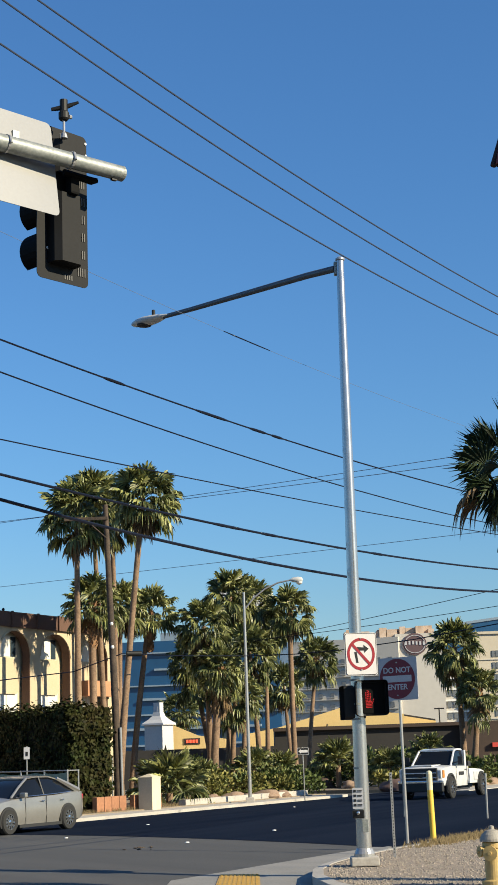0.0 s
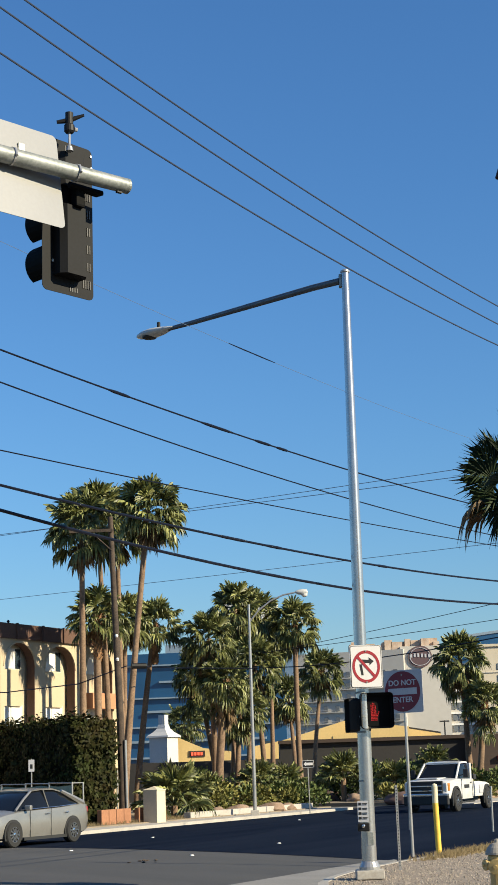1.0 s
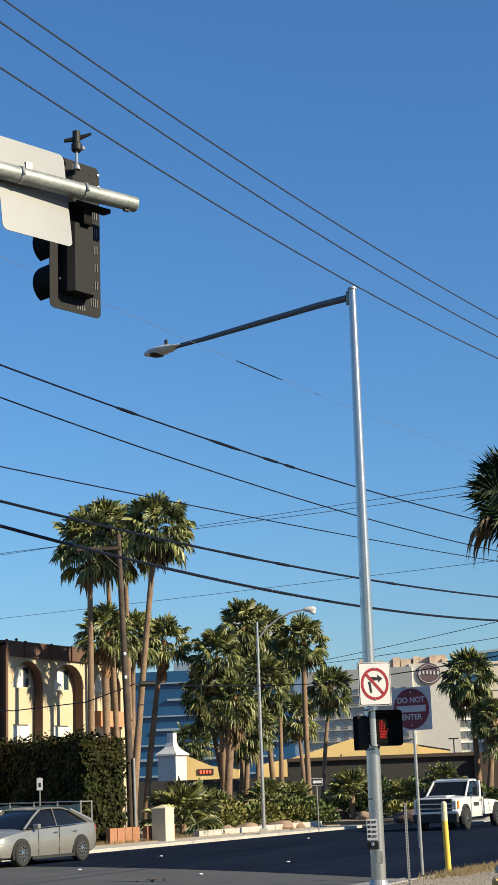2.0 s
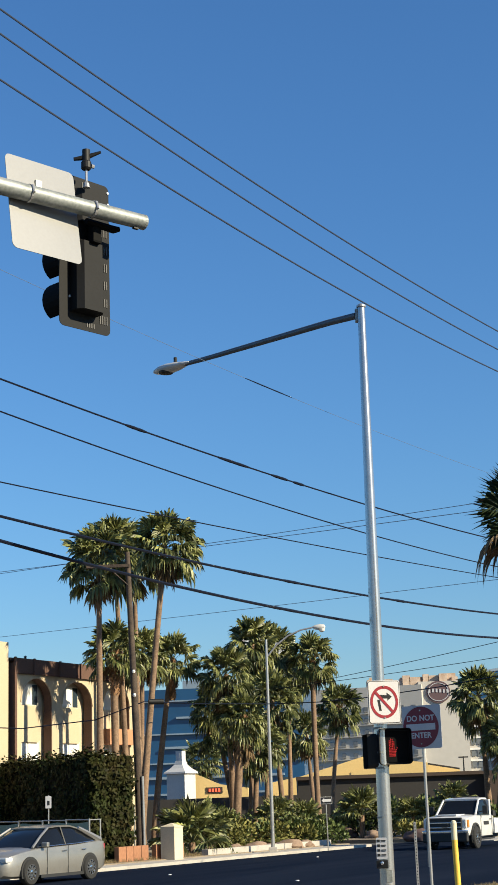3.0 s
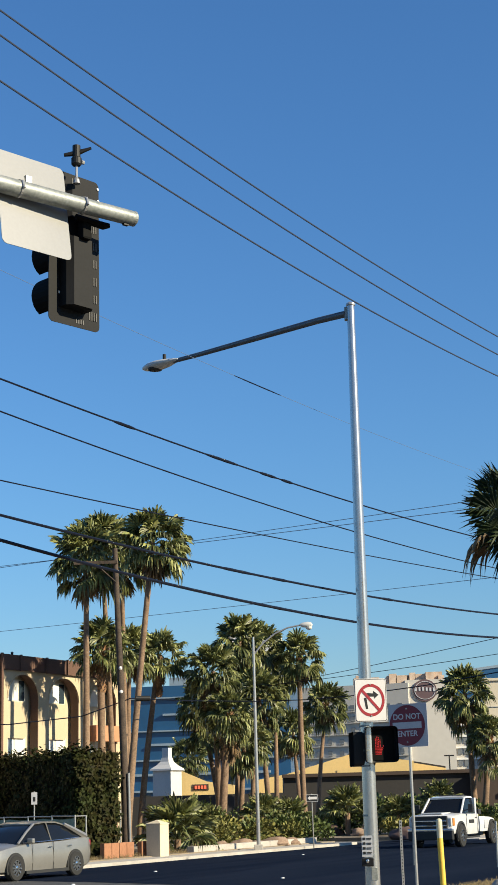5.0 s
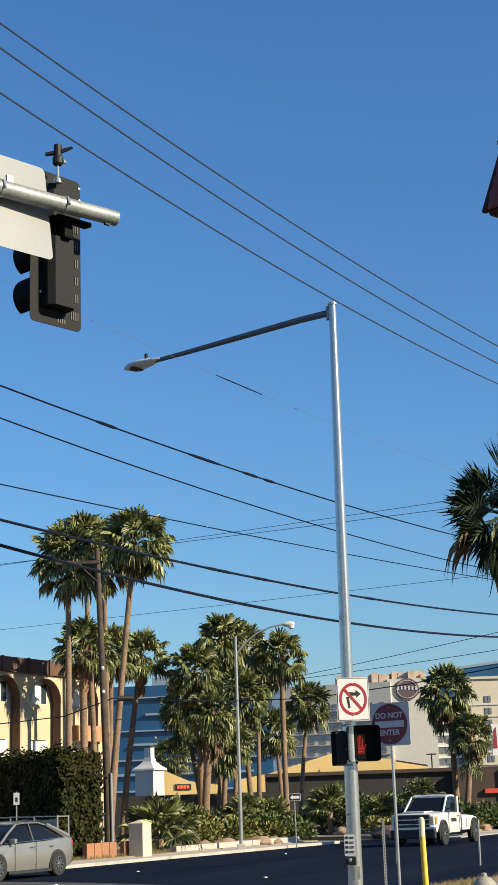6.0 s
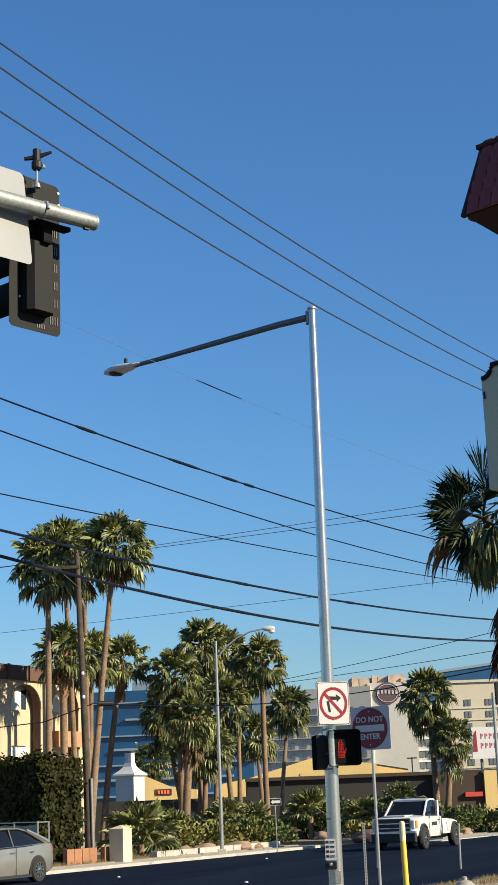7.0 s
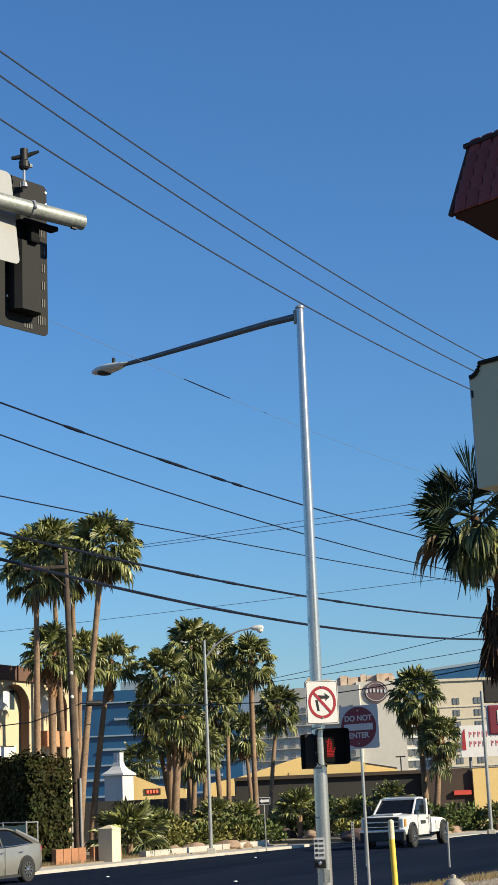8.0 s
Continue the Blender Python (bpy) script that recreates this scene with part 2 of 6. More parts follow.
def slab(poly, z0, z1, bm=None):
    """A flat outline (x, y) raised from z0 to z1."""
    bm = bm or bmesh.new()
    lo = [bm.verts.new((x, y, z0)) for x, y in poly]
    hi = [bm.verts.new((x, y, z1)) for x, y in poly]
    bm.faces.new(hi)
    bm.faces.new(lo[::-1])
    k = len(poly)
    for i in range(k):
        bm.faces.new((lo[i], lo[(i + 1) % k], hi[(i + 1) % k], hi[i]))
    bmesh.ops.recalc_face_normals(bm, faces=bm.faces)
    return bm


def rounded(w, h, r, seg=5):
    out = []
    for cx, cz, a0 in ((w / 2 - r, h / 2 - r, 0), (-w / 2 + r, h / 2 - r, 90), (-w / 2 + r, -h / 2 + r, 180), (w / 2 - r, -h / 2 + r, 270)):
        for k in range(seg + 1):
            a = radians(a0 + 90 * k / seg)
            out.append((cx + r * math.cos(a), cz + r * math.sin(a)))
    return out


def disc(r, seg=32, sx=1.0, sz=1.0):
    return [(sx * r * math.cos(k * math.tau / seg), sz * r * math.sin(k * math.tau / seg)) for k in range(seg)]


def ring(r0, r1, depth, m=None, seg=36, bm=None):
    bm = bm or bmesh.new()
    m = m or Matrix()
    loops = []
    for r, y in ((r0, -depth / 2), (r1, -depth / 2), (r1, depth / 2), (r0, depth / 2)):
        loops.append([bm.verts.new(m @ Vector((r * math.cos(k * math.tau / seg), y, r * math.sin(k * math.tau / seg)))) for k in range(seg)])
    for a, b in zip(loops, loops[1:] + loops[:1]):
        for k in range(seg):
            bm.faces.new((a[k], a[(k + 1) % seg], b[(k + 1) % seg], b[k]))
    bmesh.ops.recalc_face_normals(bm, faces=bm.faces)
    return bm


def lathe(profile, seg=20, bm=None, m=None, cap=True):
    """Turns (radius, z) pairs about the z axis."""
    bm = bm or bmesh.new()
    m = m or Matrix()
    rings = [[bm.verts.new(m @ Vector((r * math.cos(k * math.tau / seg), r * math.sin(k * math.tau / seg), z))) for k in range(seg)] for r, z in profile]
    for a, b in zip(rings, rings[1:]):
        for k in range(seg):
            bm.faces.new((a[k], a[(k + 1) % seg], b[(k + 1) % seg], b[k]))
    if cap:
        bm.faces.new(rings[0][::-1])
        bm.faces.new(rings[-1])
    bmesh.ops.recalc_face_normals(bm, faces=bm.faces)
    return bm


def lettering(text, size, material, parent, m, label=""):
    cu = bpy.data.curves.new("letters", "FONT")
    cu.body, cu.size, cu.align_x, cu.align_y, cu.extrude = text, size, "CENTER", "CENTER", 0.002
    cu.offset = size * 0.022
    tmp = bpy.data.objects.new("letters", cu)
    me = bpy.data.meshes.new_from_object(tmp)
    bpy.data.objects.remove(tmp)
    me.materials.append(material)
    ob = new("lettering", me)
    ob.parent = parent
    ob.matrix_local = m @ pose(0, 0, 0, 90, 0, 0)
    if label:
        ob["label"] = label
    return ob


# road frame: u runs along the avenue, v across it (towards the near side)
E1, EN = Vector((0.473, 0.881, 0)), Vector((0.881, -0.473, 0))
ROAD_YAW = math.degrees(math.atan2(E1.y, E1.x))


def road(u, v, z=0.0):
    p = E1 * u + EN * v
    return Vector((p.x, p.y, z))


def crown_z(v):
    k = (v + 22.6) / 9.2
    return 0.12 * (1 - k * k) if abs(k) < 1 else 0.0


# ---- ground: one sheet to the horizon, crowned where the avenue runs ----
vs = [-3000, -400, -80, -31.8] + [-31.8 + 18.4 * k / 16 for k in range(1, 16)] + [-13.4, 60, 400, 3000]
us = [-3000, -300, -60, -20, 0, 20, 40, 60, 80, 120, 300, 3000]
verts = [road(u, v, crown_z(v)) for v in vs for u in us]
nu = len(us)
faces = [(j * nu + i, j * nu + i + 1, (j + 1) * nu + i + 1, (j + 1) * nu + i) for j in range(len(vs) - 1) for i in range(nu - 1)]
ground = raw("ground", verts, faces, M_old_asphalt)
tagged(ground, "worn pale grey asphalt street and ground", "ground", kind="structure")

# darker, newer asphalt of the avenue
verts, faces = [], []
vs = [-31.75 + 18.3 * k / 24 for k in range(25)]
for v in vs:
    u0 = 31.1 + (-14.6 - v) * 0.325
    for u in (u0, 60, 90, 140, 300):
        verts.append(road(u, v, crown_z(v) + 0.006))
faces = [(j * 5 + i, j * 5 + i + 1, (j + 1) * 5 + i + 1, (j + 1) * 5 + i) for j in range(24) for i in range(4)]
avenue = raw("road", verts, faces, M_asphalt)
tagged(avenue, "smooth dark new asphalt avenue with a slight crown", "road", kind="structure")


# ---- street pole with luminaire, signs and pedestrian signal ----
PX, PY = 1.665, 26.0
BASE = 0.2
pole = thing("street_light", "tall galvanised street light pole with a long arm on gravel", "street lamp", loc=(PX, PY, BASE))
part("base_plinth", box((0, 0, 0.05), (0.46, 0.46, 0.14), bevel=0.02), M_concrete, pole, "concrete plinth")
part("base_collar", lathe([(0.15, 0.1), (0.17, 0.12), (0.17, 0.17), (0.135, 0.25), (0.125, 0.26)], 20), M_galv, pole)
part("shaft", tube([(0, 0, 0.1), (0.022, 0, 4), (0.05, 0, 8), (0.07, 0, 10.42)], [0.125, 0.104, 0.082, 0.066], 24), M_pole, pole, smooth=True)
part("cap", lathe([(0.075, 10.40), (0.085, 10.41), (0.085, 10.44), (0.04, 10.47)], 20, m=pose(0.07, 0, 0)), M_galv, pole)
part("clamp", box((-0.01, 0.05, 10.27), (0.07, 0.12, 0.24), bevel=0.015), M_galv_dull, pole)
ARM = [(-0.02, 0.05, 10.27), (-0.5, 0.45, 10.29), (-1.6, 1.45, 10.31), (-2.7, 2.35, 10.30), (-3.26, 2.79, 10.30)]
part("arm", tube(ARM, [0.062, 0.06, 0.055, 0.047, 0.042], 14), M_dark_arm, pole, smooth=True)
lum = part("luminaire", lathe([(0.045, -0.04), (0.09, 0.06), (0.15, 0.20), (0.18, 0.36), (0.165, 0.50), (0.10, 0.62), (0.02, 0.68)], 18,
           m=Matrix.Translation((-3.20, 2.74, 10.31)) @ Euler((0, 0, radians(139))).to_matrix().to_4x4() @ Euler((0, radians(90), 0)).to_matrix().to_4x4() @ Matrix.Diagonal((0.5, 1, 1.4, 1))), M_luminaire, pole, "pale grey cobra-head housing", smooth=True)
part("photocell", lathe([(0.035, 0), (0.035, 0.09), (0.02, 0.1)], 12, m=Matrix.Translation((-3.46, 2.96, 10.40))), M_black, lum)
part("lens", lathe([(0.15, 0.03), (0.14, 0.0), (0.06, -0.015), (0.01, -0.018)], 16, m=Matrix.Translation((-3.66, 3.13, 10.225))), M_trim, lum, "dark lens recess")
part("door_plate", box((0.03, -0.118, 0.62), (0.1, 0.02, 0.2), bevel=0.006), M_galv_dull, pole)
for z in (1.55, 2.35, 2.6, 3.0, 3.35):
    part("band", ring(0.108, 0.116, 0.03, m=pose(0, 0, z, 90, 0, 0), seg=20), M_galv_dull, pole)

# prohibition sign on the pole
nlt = thing("no_right_turn_sign", "white sign with a red ring and slash over an arrow", "road sign", loc=(1.755, PY - 0.17, 3.62), rz=8)
nlt.scale = (0.965, 1, 0.96)
part("plate", prism(rounded(0.57, 0.745, 0.04), 0.006), M_signwhite, nlt)
bm = prism(rounded(0.55, 0.725, 0.035), 0.004, m=pose(0, -0.006, 0))
part("border", bm, M_signblack, nlt)
part("face", prism(rounded(0.53, 0.705, 0.03), 0.004, m=pose(0, -0.0085, 0)), M_signwhite, nlt)
part("ring_mark", ring(0.20, 0.245, 0.004, m=pose(0, -0.012, 0) @ Matrix.Diagonal((1, 1, 1.15, 1))), M_red, nlt)
arrow = [(-0.09, -0.15), (-0.05, -0.15), (-0.075, 0.04), (-0.12, 0.04)]
bm = prism(arrow, 0.003, m=pose(0, -0.0115, 0))
prism([(-0.05, 0.06), (0.06, 0.06), (0.06, 0.02), (0.14, 0.09), (0.05, 0.16), (0.05, 0.115), (-0.07, 0.125)], 0.003, m=pose(0, -0.0115, 0), bm=bm)
part("arrow", bm, M_signblack, nlt)
part("slash", prism([(-0.165, 0.155), (-0.13, 0.185), (0.165, -0.16), (0.13, -0.19)], 0.004, m=pose(0, -0.0145, 0)), M_red, nlt)
for z in (0.27, -0.27):
    part("bolt", lathe([(0.014, 0), (0.014, 0.008)], 8, m=pose(0, -0.015, z, 90)), M_galv_dull, nlt)


def ped_head(loc, rz, lit):
    t = thing("pedestrian_signal", "black pedestrian signal with a lit red hand" if lit else "black pedestrian signal seen from its side", "traffic signal", "pedestrian signals", loc=loc, rz=rz)
    part("housing", box((0, 0.09, 0), (0.46, 0.18, 0.48), bevel=0.03), M_black, t)
    bm = prism(rounded(0.47, 0.49, 0.05), 0.16, m=pose(0, -0.07, 0))
    bmesh.ops.delete(bm, geom=[f for f in bm.faces if abs(f.normal.y) > 0.9 and f.calc_center_median().y < -0.1], context="FACES")
    part("visor", bm, M_black, t)
    part("screen", box((0, -0.006, 0), (0.40, 0.01, 0.42)), M_signal_dark, t)
    if lit:
        hand = bmesh.new()
        for cx, cz, w, h in ((-0.055, 0.04, 0.022, 0.15), (-0.025, 0.055, 0.022, 0.18), (0.005, 0.05, 0.022, 0.17), (0.035, 0.03, 0.022, 0.13)):
            for k in range(6):
                box((cx, -0.014, cz - h / 2 + h * (k + 0.5) / 6), (w * 0.8, 0.004, h / 6 * 0.66), hand)
        for i in range(6):
            for k in range(5):
                box((-0.055 + 0.022 * i, -0.014, -0.14 + 0.024 * k), (0.016, 0.004, 0.016), hand)
        for k in range(3):
            box((0.07 + 0.014 * k, -0.014, -0.07 + 0.03 * k), (0.016, 0.004, 0.02), hand)
        bmesh.ops.transform(hand, matrix=pose(-0.03, 0, -0.01) @ Matrix.Diagonal((0.72, 1, 0.85, 1)), verts=hand.verts)
        part("lit_symbol", hand, M_hand, t, "red hand made of light dots")
    part("bracket", tube([(-0.24, 0.12, 0.18), (-0.24, 0.12, -0.18)], 0.02, 8), M_black, t)
    return t


ped_head((1.89, PY - 0.06, 2.89), 6, True).scale = (1.17, 1.1, 1.2)
ped_head((1.58, PY + 0.16, 2.83), -84, False).scale = (1.1, 1.1, 1.15)

btn = thing("push_button_station", "grey pedestrian push button with a small instruction sign on the pole", "push button", loc=(PX - 0.075, PY - 0.15, 1.20), rz=-6)
btn.scale = (0.88, 1, 1)
part("instruction_plate", prism(rounded(0.20, 0.34, 0.015), 0.01, m=pose(0, 0, 0.06)), M_signgrey, btn)
for k in range(4):
    part("print_mark", box((-0.055, -0.008, 0.18 - 0.075 * k), (0.05, 0.004, 0.04)), M_signblack, btn)
    part("print_line", box((0.035, -0.008, 0.185 - 0.075 * k), (0.09, 0.004, 0.014)), M_signblack, btn)
    part("print_line", box((0.03, -0.008, 0.165 - 0.075 * k), (0.08, 0.004, 0.010)), M_signblack, btn)
part("button_box", box((0, -0.03, -0.19), (0.22, 0.10, 0.13), bevel=0.015), M_black, btn)
part("button", lathe([(0.03, 0), (0.03, 0.02), (0.015, 0.03)], 12, m=pose(0, -0.08, -0.17, 90)), M_chrome, btn)

# do-not-enter sign on its own post
dne = thing("do_not_enter_sign", "dark red disc sign with white bar and words, thin post", "road sign", loc=(2.86, 31.3, BASE), rz=-34)
SZ = 3.24
part("post", tube([(0, 0.03, 0), (-0.01, 0.03, 3.5)], 0.03, 10), M_galv, dne)
part("plate", prism(rounded(0.88, 0.86, 0.04), 0.006, m=pose(0.0, 0, SZ)), M_signgrey, dne)
part("disc", prism(disc(0.405, 40, 1, 1.0), 0.004, m=pose(-0.02, -0.006, SZ)), M_maroon, dne)
part("bar", prism([(-0.33, -0.065), (0.33, -0.065), (0.33, 0.065), (-0.33, 0.065)], 0.004, m=pose(-0.02, -0.010, SZ)), M_signgrey, dne)
lettering("DO", 0.155, M_signgrey, dne, pose(-0.215, -0.010, SZ + 0.17), "pale capital letters")
lettering("NOT", 0.155, M_signgrey, dne, pose(0.125, -0.010, SZ + 0.17), "pale capital letters")
lettering("ENTER", 0.155, M_signgrey, dne, pose(-0.02, -0.010, SZ - 0.17), "pale capital letters")
for z in (0.33, -0.33):
    part("bolt", lathe([(0.016, 0), (0.016, 0.01)], 8, m=pose(-0.02, -0.01, SZ + z, 90)), M_galv, dne)

# bollard, delineators, hydrant
bol = thing("bollard", "yellow steel bollard with a faded cream top on gravel", "bollard", loc=(3.48, 32.1, BASE))
part("tube", tube([(0, 0, -0.05), (-0.02, 0, 1.0)], 0.06, 16), M_yellow, bol, smooth=True)
part("cap", lathe([(0.060, 0), (0.062, 0.33), (0.05, 0.37), (0.015, 0.39)], 16, m=pose(-0.02, 0, 1.0)), M_cream, bol)

mk = thing("marker_post", "thin perforated pale blue-grey steel marker post", "post", loc=(2.29, 27.5, BASE))
part("channel", box((0, 0, 0.72), (0.045, 0.02, 1.44)), M_galv, mk)
holes = bmesh.new()
for k in range(26):
    box((0, -0.012, 0.08 + k * 0.053), (0.014, 0.004, 0.02), holes)
part("holes", holes, M_signal_dark, mk)["kind"] = "stuff"
for x, y, h, mtl, lab in ((6.38, 44.5, 1.24, M_galv, "thin grey steel delineator post by the road"), (4.21, 46.5, 1.3, M_dark_arm, "thin dark steel post beside the road")):
    d = thing("delineator_post", lab, "post", "thin posts", loc=(x, y, crown_z(Vector((x, y, 0)).dot(EN)) if x > 5 else 0.15))
    part("stake", tube([(0, 0, -0.1), (0.02, 0, h)], [0.03, 0.028], 8), mtl, d)
    part("tip", lathe([(0.034, h - 0.06), (0.034, h + 0.01), (0.01, h + 0.02)], 8, m=pose(0.02, 0, 0)), M_galv_dull, d)

hyd = thing("fire_hydrant", "yellow cast-iron fire hydrant with a weathered grey bonnet", "hydrant", loc=(3.14, 21.6, 0.2))
part("barrel", lathe([(0.17, -0.05), (0.17, 0.03), (0.12, 0.05), (0.115, 0.45), (0.14, 0.47), (0.14, 0.53), (0.12, 0.55)], 24), M_hydrant, hyd, smooth=False)
part("bonnet", lathe([(0.17, 0.55), (0.17, 0.58), (0.14, 0.64), (0.09, 0.69), (0.035, 0.71), (0.035, 0.75), (0.01, 0.76)], 24), M_hydcap, hyd)
for ang in (20, 200):
    part("hose_outlet", lathe([(0.065, 0.08), (0.065, 0.17), (0.075, 0.18), (0.075, 0.21), (0.02, 0.215), (0.02, 0.24)], 14, m=pose(0, 0, 0.42, 0, 90, ang)), M_hydrant, hyd)
part("pumper_outlet", lathe([(0.085, 0.08), (0.085, 0.16), (0.10, 0.17), (0.10, 0.20), (0.025, 0.205), (0.025, 0.23)], 16, m=pose(0, 0, 0.40, 0, 90, 250)), M_hydrant, hyd)

# ---- near corner island with gravel, kerb and ramp ----
edge = [(9.0, 15.0), (3.2, 18.5), (1.35, 21.2), (0.92, 22.8), (0.74, 24.4), (0.80, 25.8), (1.02, 27.0), (1.42, 28.3), (2.45, 30.6), (4.9, 34.9), (9.0, 42.3), (20.0, 62.0), (30.0, 50.0), (24.0, 20.0)]
mid = [(9.2, 15.2), (3.35, 18.7), (1.52, 21.3), (1.09, 22.9), (0.92, 24.4), (0.97, 25.75), (1.18, 26.9), (1.57, 28.15), (2.6, 30.45), (5.06, 34.75), (9.15, 42.1), (20.0, 61.6), (29.6, 50.0), (23.7, 20.2)]
kerb = bmesh.new()
ko = [[kerb.verts.new((x, y, z)) for x, y in edge] for z in (0.0, 0.16)]
ki = [[kerb.verts.new((x, y, z)) for x, y in mid] for z in (0.175, 0.0)]
for a, b in ((ko[0], ko[1]), (ko[1], ki[0]), (ki[0], ki[1])):
    for i in range(len(edge)):
        j = (i + 1) % len(edge)
        kerb.faces.new((a[i], a[j], b[j], b[i]))
bmesh.ops.recalc_face_normals(kerb, faces=kerb.faces)
tagged(mesh_ob("kerb", kerb, M_concrete), "pale concrete kerb round the gravel corner", "kerb", kind="structure")
tagged(mesh_ob("gravel_island", slab(mid, 0.0, 0.165), M_gravel_bed), "tan gravel bed inside the corner kerb", "ground", kind="structure")
rng = random.Random(5)
sv, sf = [], []
for _ in range(9000):
    y = rng.uniform(20.5, 36.5)
    x0 = np.interp(y, [20.5, 21.3, 22.9, 24.4, 25.75, 26.9, 28.15, 30.45, 34.75, 36.5], [2.2, 1.6, 1.15, 1.0, 1.05, 1.25, 1.65, 2.7, 5.15, 6.2])
    x = x0 + rng.random() ** 1.3 * 3.2
    s = rng.uniform(0.012, 0.032)
    b = len(sv)
    a0 = rng.uniform(0, 6.28)
    for k in range(4):
        sv.append((x + s * math.cos(a0 + k * 1.57) * rng.uniform(0.7, 1.2), y + s * math.sin(a0 + k * 1.57) * rng.uniform(0.7, 1.2), 0.16))
    sv.append((x + rng.uniform(-0.3, 0.3) * s, y, 0.165 + s * rng.uniform(0.5, 0.95)))
    sf += [(b + k, b + (k + 1) % 4, b + 4) for k in range(4)]
tagged(raw("gravel", sv, sf, M_stone), "loose tan and grey gravel stones", "gravel", kind="stuff")

apron = [(-1.6, 24.0), (-1.55, 27.4), (-0.9, 28.7), (-0.3, 30.4), (0.74, 32.6), (2.3, 35.6), (2.75, 33.6), (1.55, 29.0), (1.0, 27.2), (0.78, 25.9), (0.72, 24.2), (1.2, 21.0), (-1.4, 20.8)]
tagged(mesh_ob("gutter_apron", slab(apron, -0.01, 0.012), M_gutter), "pale concrete gutter apron at the corner ramp", "pavement", kind="structure")
pad = thing("tactile_pad", "worn yellow tactile warning pad set in the ramp", "tactile paving")
part("plate", slab([(-0.78, 24.2), (-0.76, 27.3), (-0.08, 27.1), (-0.06, 24.1)], 0.012, 0.022), M_tactile, pad)
dm = bmesh.new()
for i in range(9):
    for j in range(40):
        p = (-0.72 + i * 0.075, 24.25 + j * 0.073, 0.025)
        box(p, (0.03, 0.03, 0.008), dm)
part("truncated_domes", dm, M_tactile, pad)["kind"] = "stuff"

for x, y in ((-5.0, 40.0), (-1.75, 36.3), (-3.4, 46.6), (0.3, 40.6), (3.0, 47.5), (-6.8, 52.0), (1.2, 58.0)):
    d = tagged(mesh_ob("pavement_marker", lathe([(0.055, 0), (0.05, 0.012), (0.03, 0.024)], 10), M_white), "small round white raised pavement marker", "road marker", "pavement markers")
    d.location = (x, y, crown_z(Vector((x, y, 0)).dot(EN)) + 0.004)

rng = random.Random(41)
for k in range(7):
    bm = bmesh.new()
    bmesh.ops.create_icosphere(bm, subdivisions=1, radius=rng.uniform(0.02, 0.045))
    for v in bm.verts:
        v.co = Vector((v.co.x * 1.9, v.co.y, v.co.z * 0.45))
    o = tagged(mesh_ob("road_debris", bm, M_wood), "small flat dark scrap of debris lying on the road", "debris", "road debris")
    o.matrix_world = pose(-2.95 + k * 0.09 + rng.uniform(-0.12, 0.12), 34.6 + rng.uniform(-0.6, 0.6), 0.012 + crown_z(-19), 0, 0, rng.uniform(0, 360))

# ---- mast arm with signal head and sign plate ----
TIP = Vector((-1.033, 12.36, 6.945))
AD, BN = Vector((0.765, 0.644, 0)), Vector((0.644, -0.765, 0))
YAW = math.degrees(math.atan2(AD.y, AD.x))
mast = thing("signal_mast", "galvanised steel mast arm reaching out over the street", "signal mast", loc=TIP, rz=YAW)
part("arm", tube([(0.02, 0, 0.0), (-2.0, 0, 0.0), (-4.5, 0, -0.02), (-8.6, 0, -0.25)], [0.066, 0.075, 0.09, 0.12], 24), M_galv_dull, mast, smooth=True)
part("end_cap", lathe([(0.067, 0.0), (0.068, 0.02), (0.05, 0.035)], 20, m=pose(0.01, 0, 0, 0, 90, 0)), M_galv_dull, mast)
part("upright", tube([(-8.7, 0, -6.94), (-8.7, 0, 0.1)], [0.17, 0.13], 20), M_galv_dull, mast, smooth=True)
for s in (-0.5, -1.12):
    part("clamp_band", ring(0.070, 0.0775, 0.02, m=pose(s, 0, 0, 0, 0, 90), seg=20), M_galv, mast)
    part("clamp_bolt", tube([(s, -0.085, -0.02), (s, -0.06, 0.05)], 0.012, 8), M_galv, mast)
part("end_fitting", box((-0.06, 0.0, -0.065), (0.05, 0.03, 0.03)), M_black, mast)

sp = thing("sign_plate", "bare pale aluminium back of a sign on the mast arm", "road sign", loc=TIP, rz=YAW)
part("sheet", prism(rounded(0.70, 0.87, 0.05), 0.005, m=pose(-0.922, 0.095, -0.062, -8, 0, 4.5)), M_alu, sp)
part("bracket", box((-0.96, 0.115, -0.06), (0.06, 0.02, 0.5)), M_galv_dull, sp)

sg = thing("traffic_signal", "dark grey three-lamp traffic signal seen from behind with backplate", "traffic signal", loc=TIP + AD * -0.355 - BN * 0.12 + Vector((0, 0, 0.03)), rz=YAW + 7)
SX, SZc = 0.0, -0.305
part("backplate", prism(rounded(0.56, 1.38, 0.05), 0.006, m=pose(SX, 0.20, SZc)), M_signal, sg)
hs = [(-0.165, 0.0), (0.118, 0.0), (0.118, -0.09), (0.08, -0.14), (-0.12, -0.14), (-0.165, -0.09)]
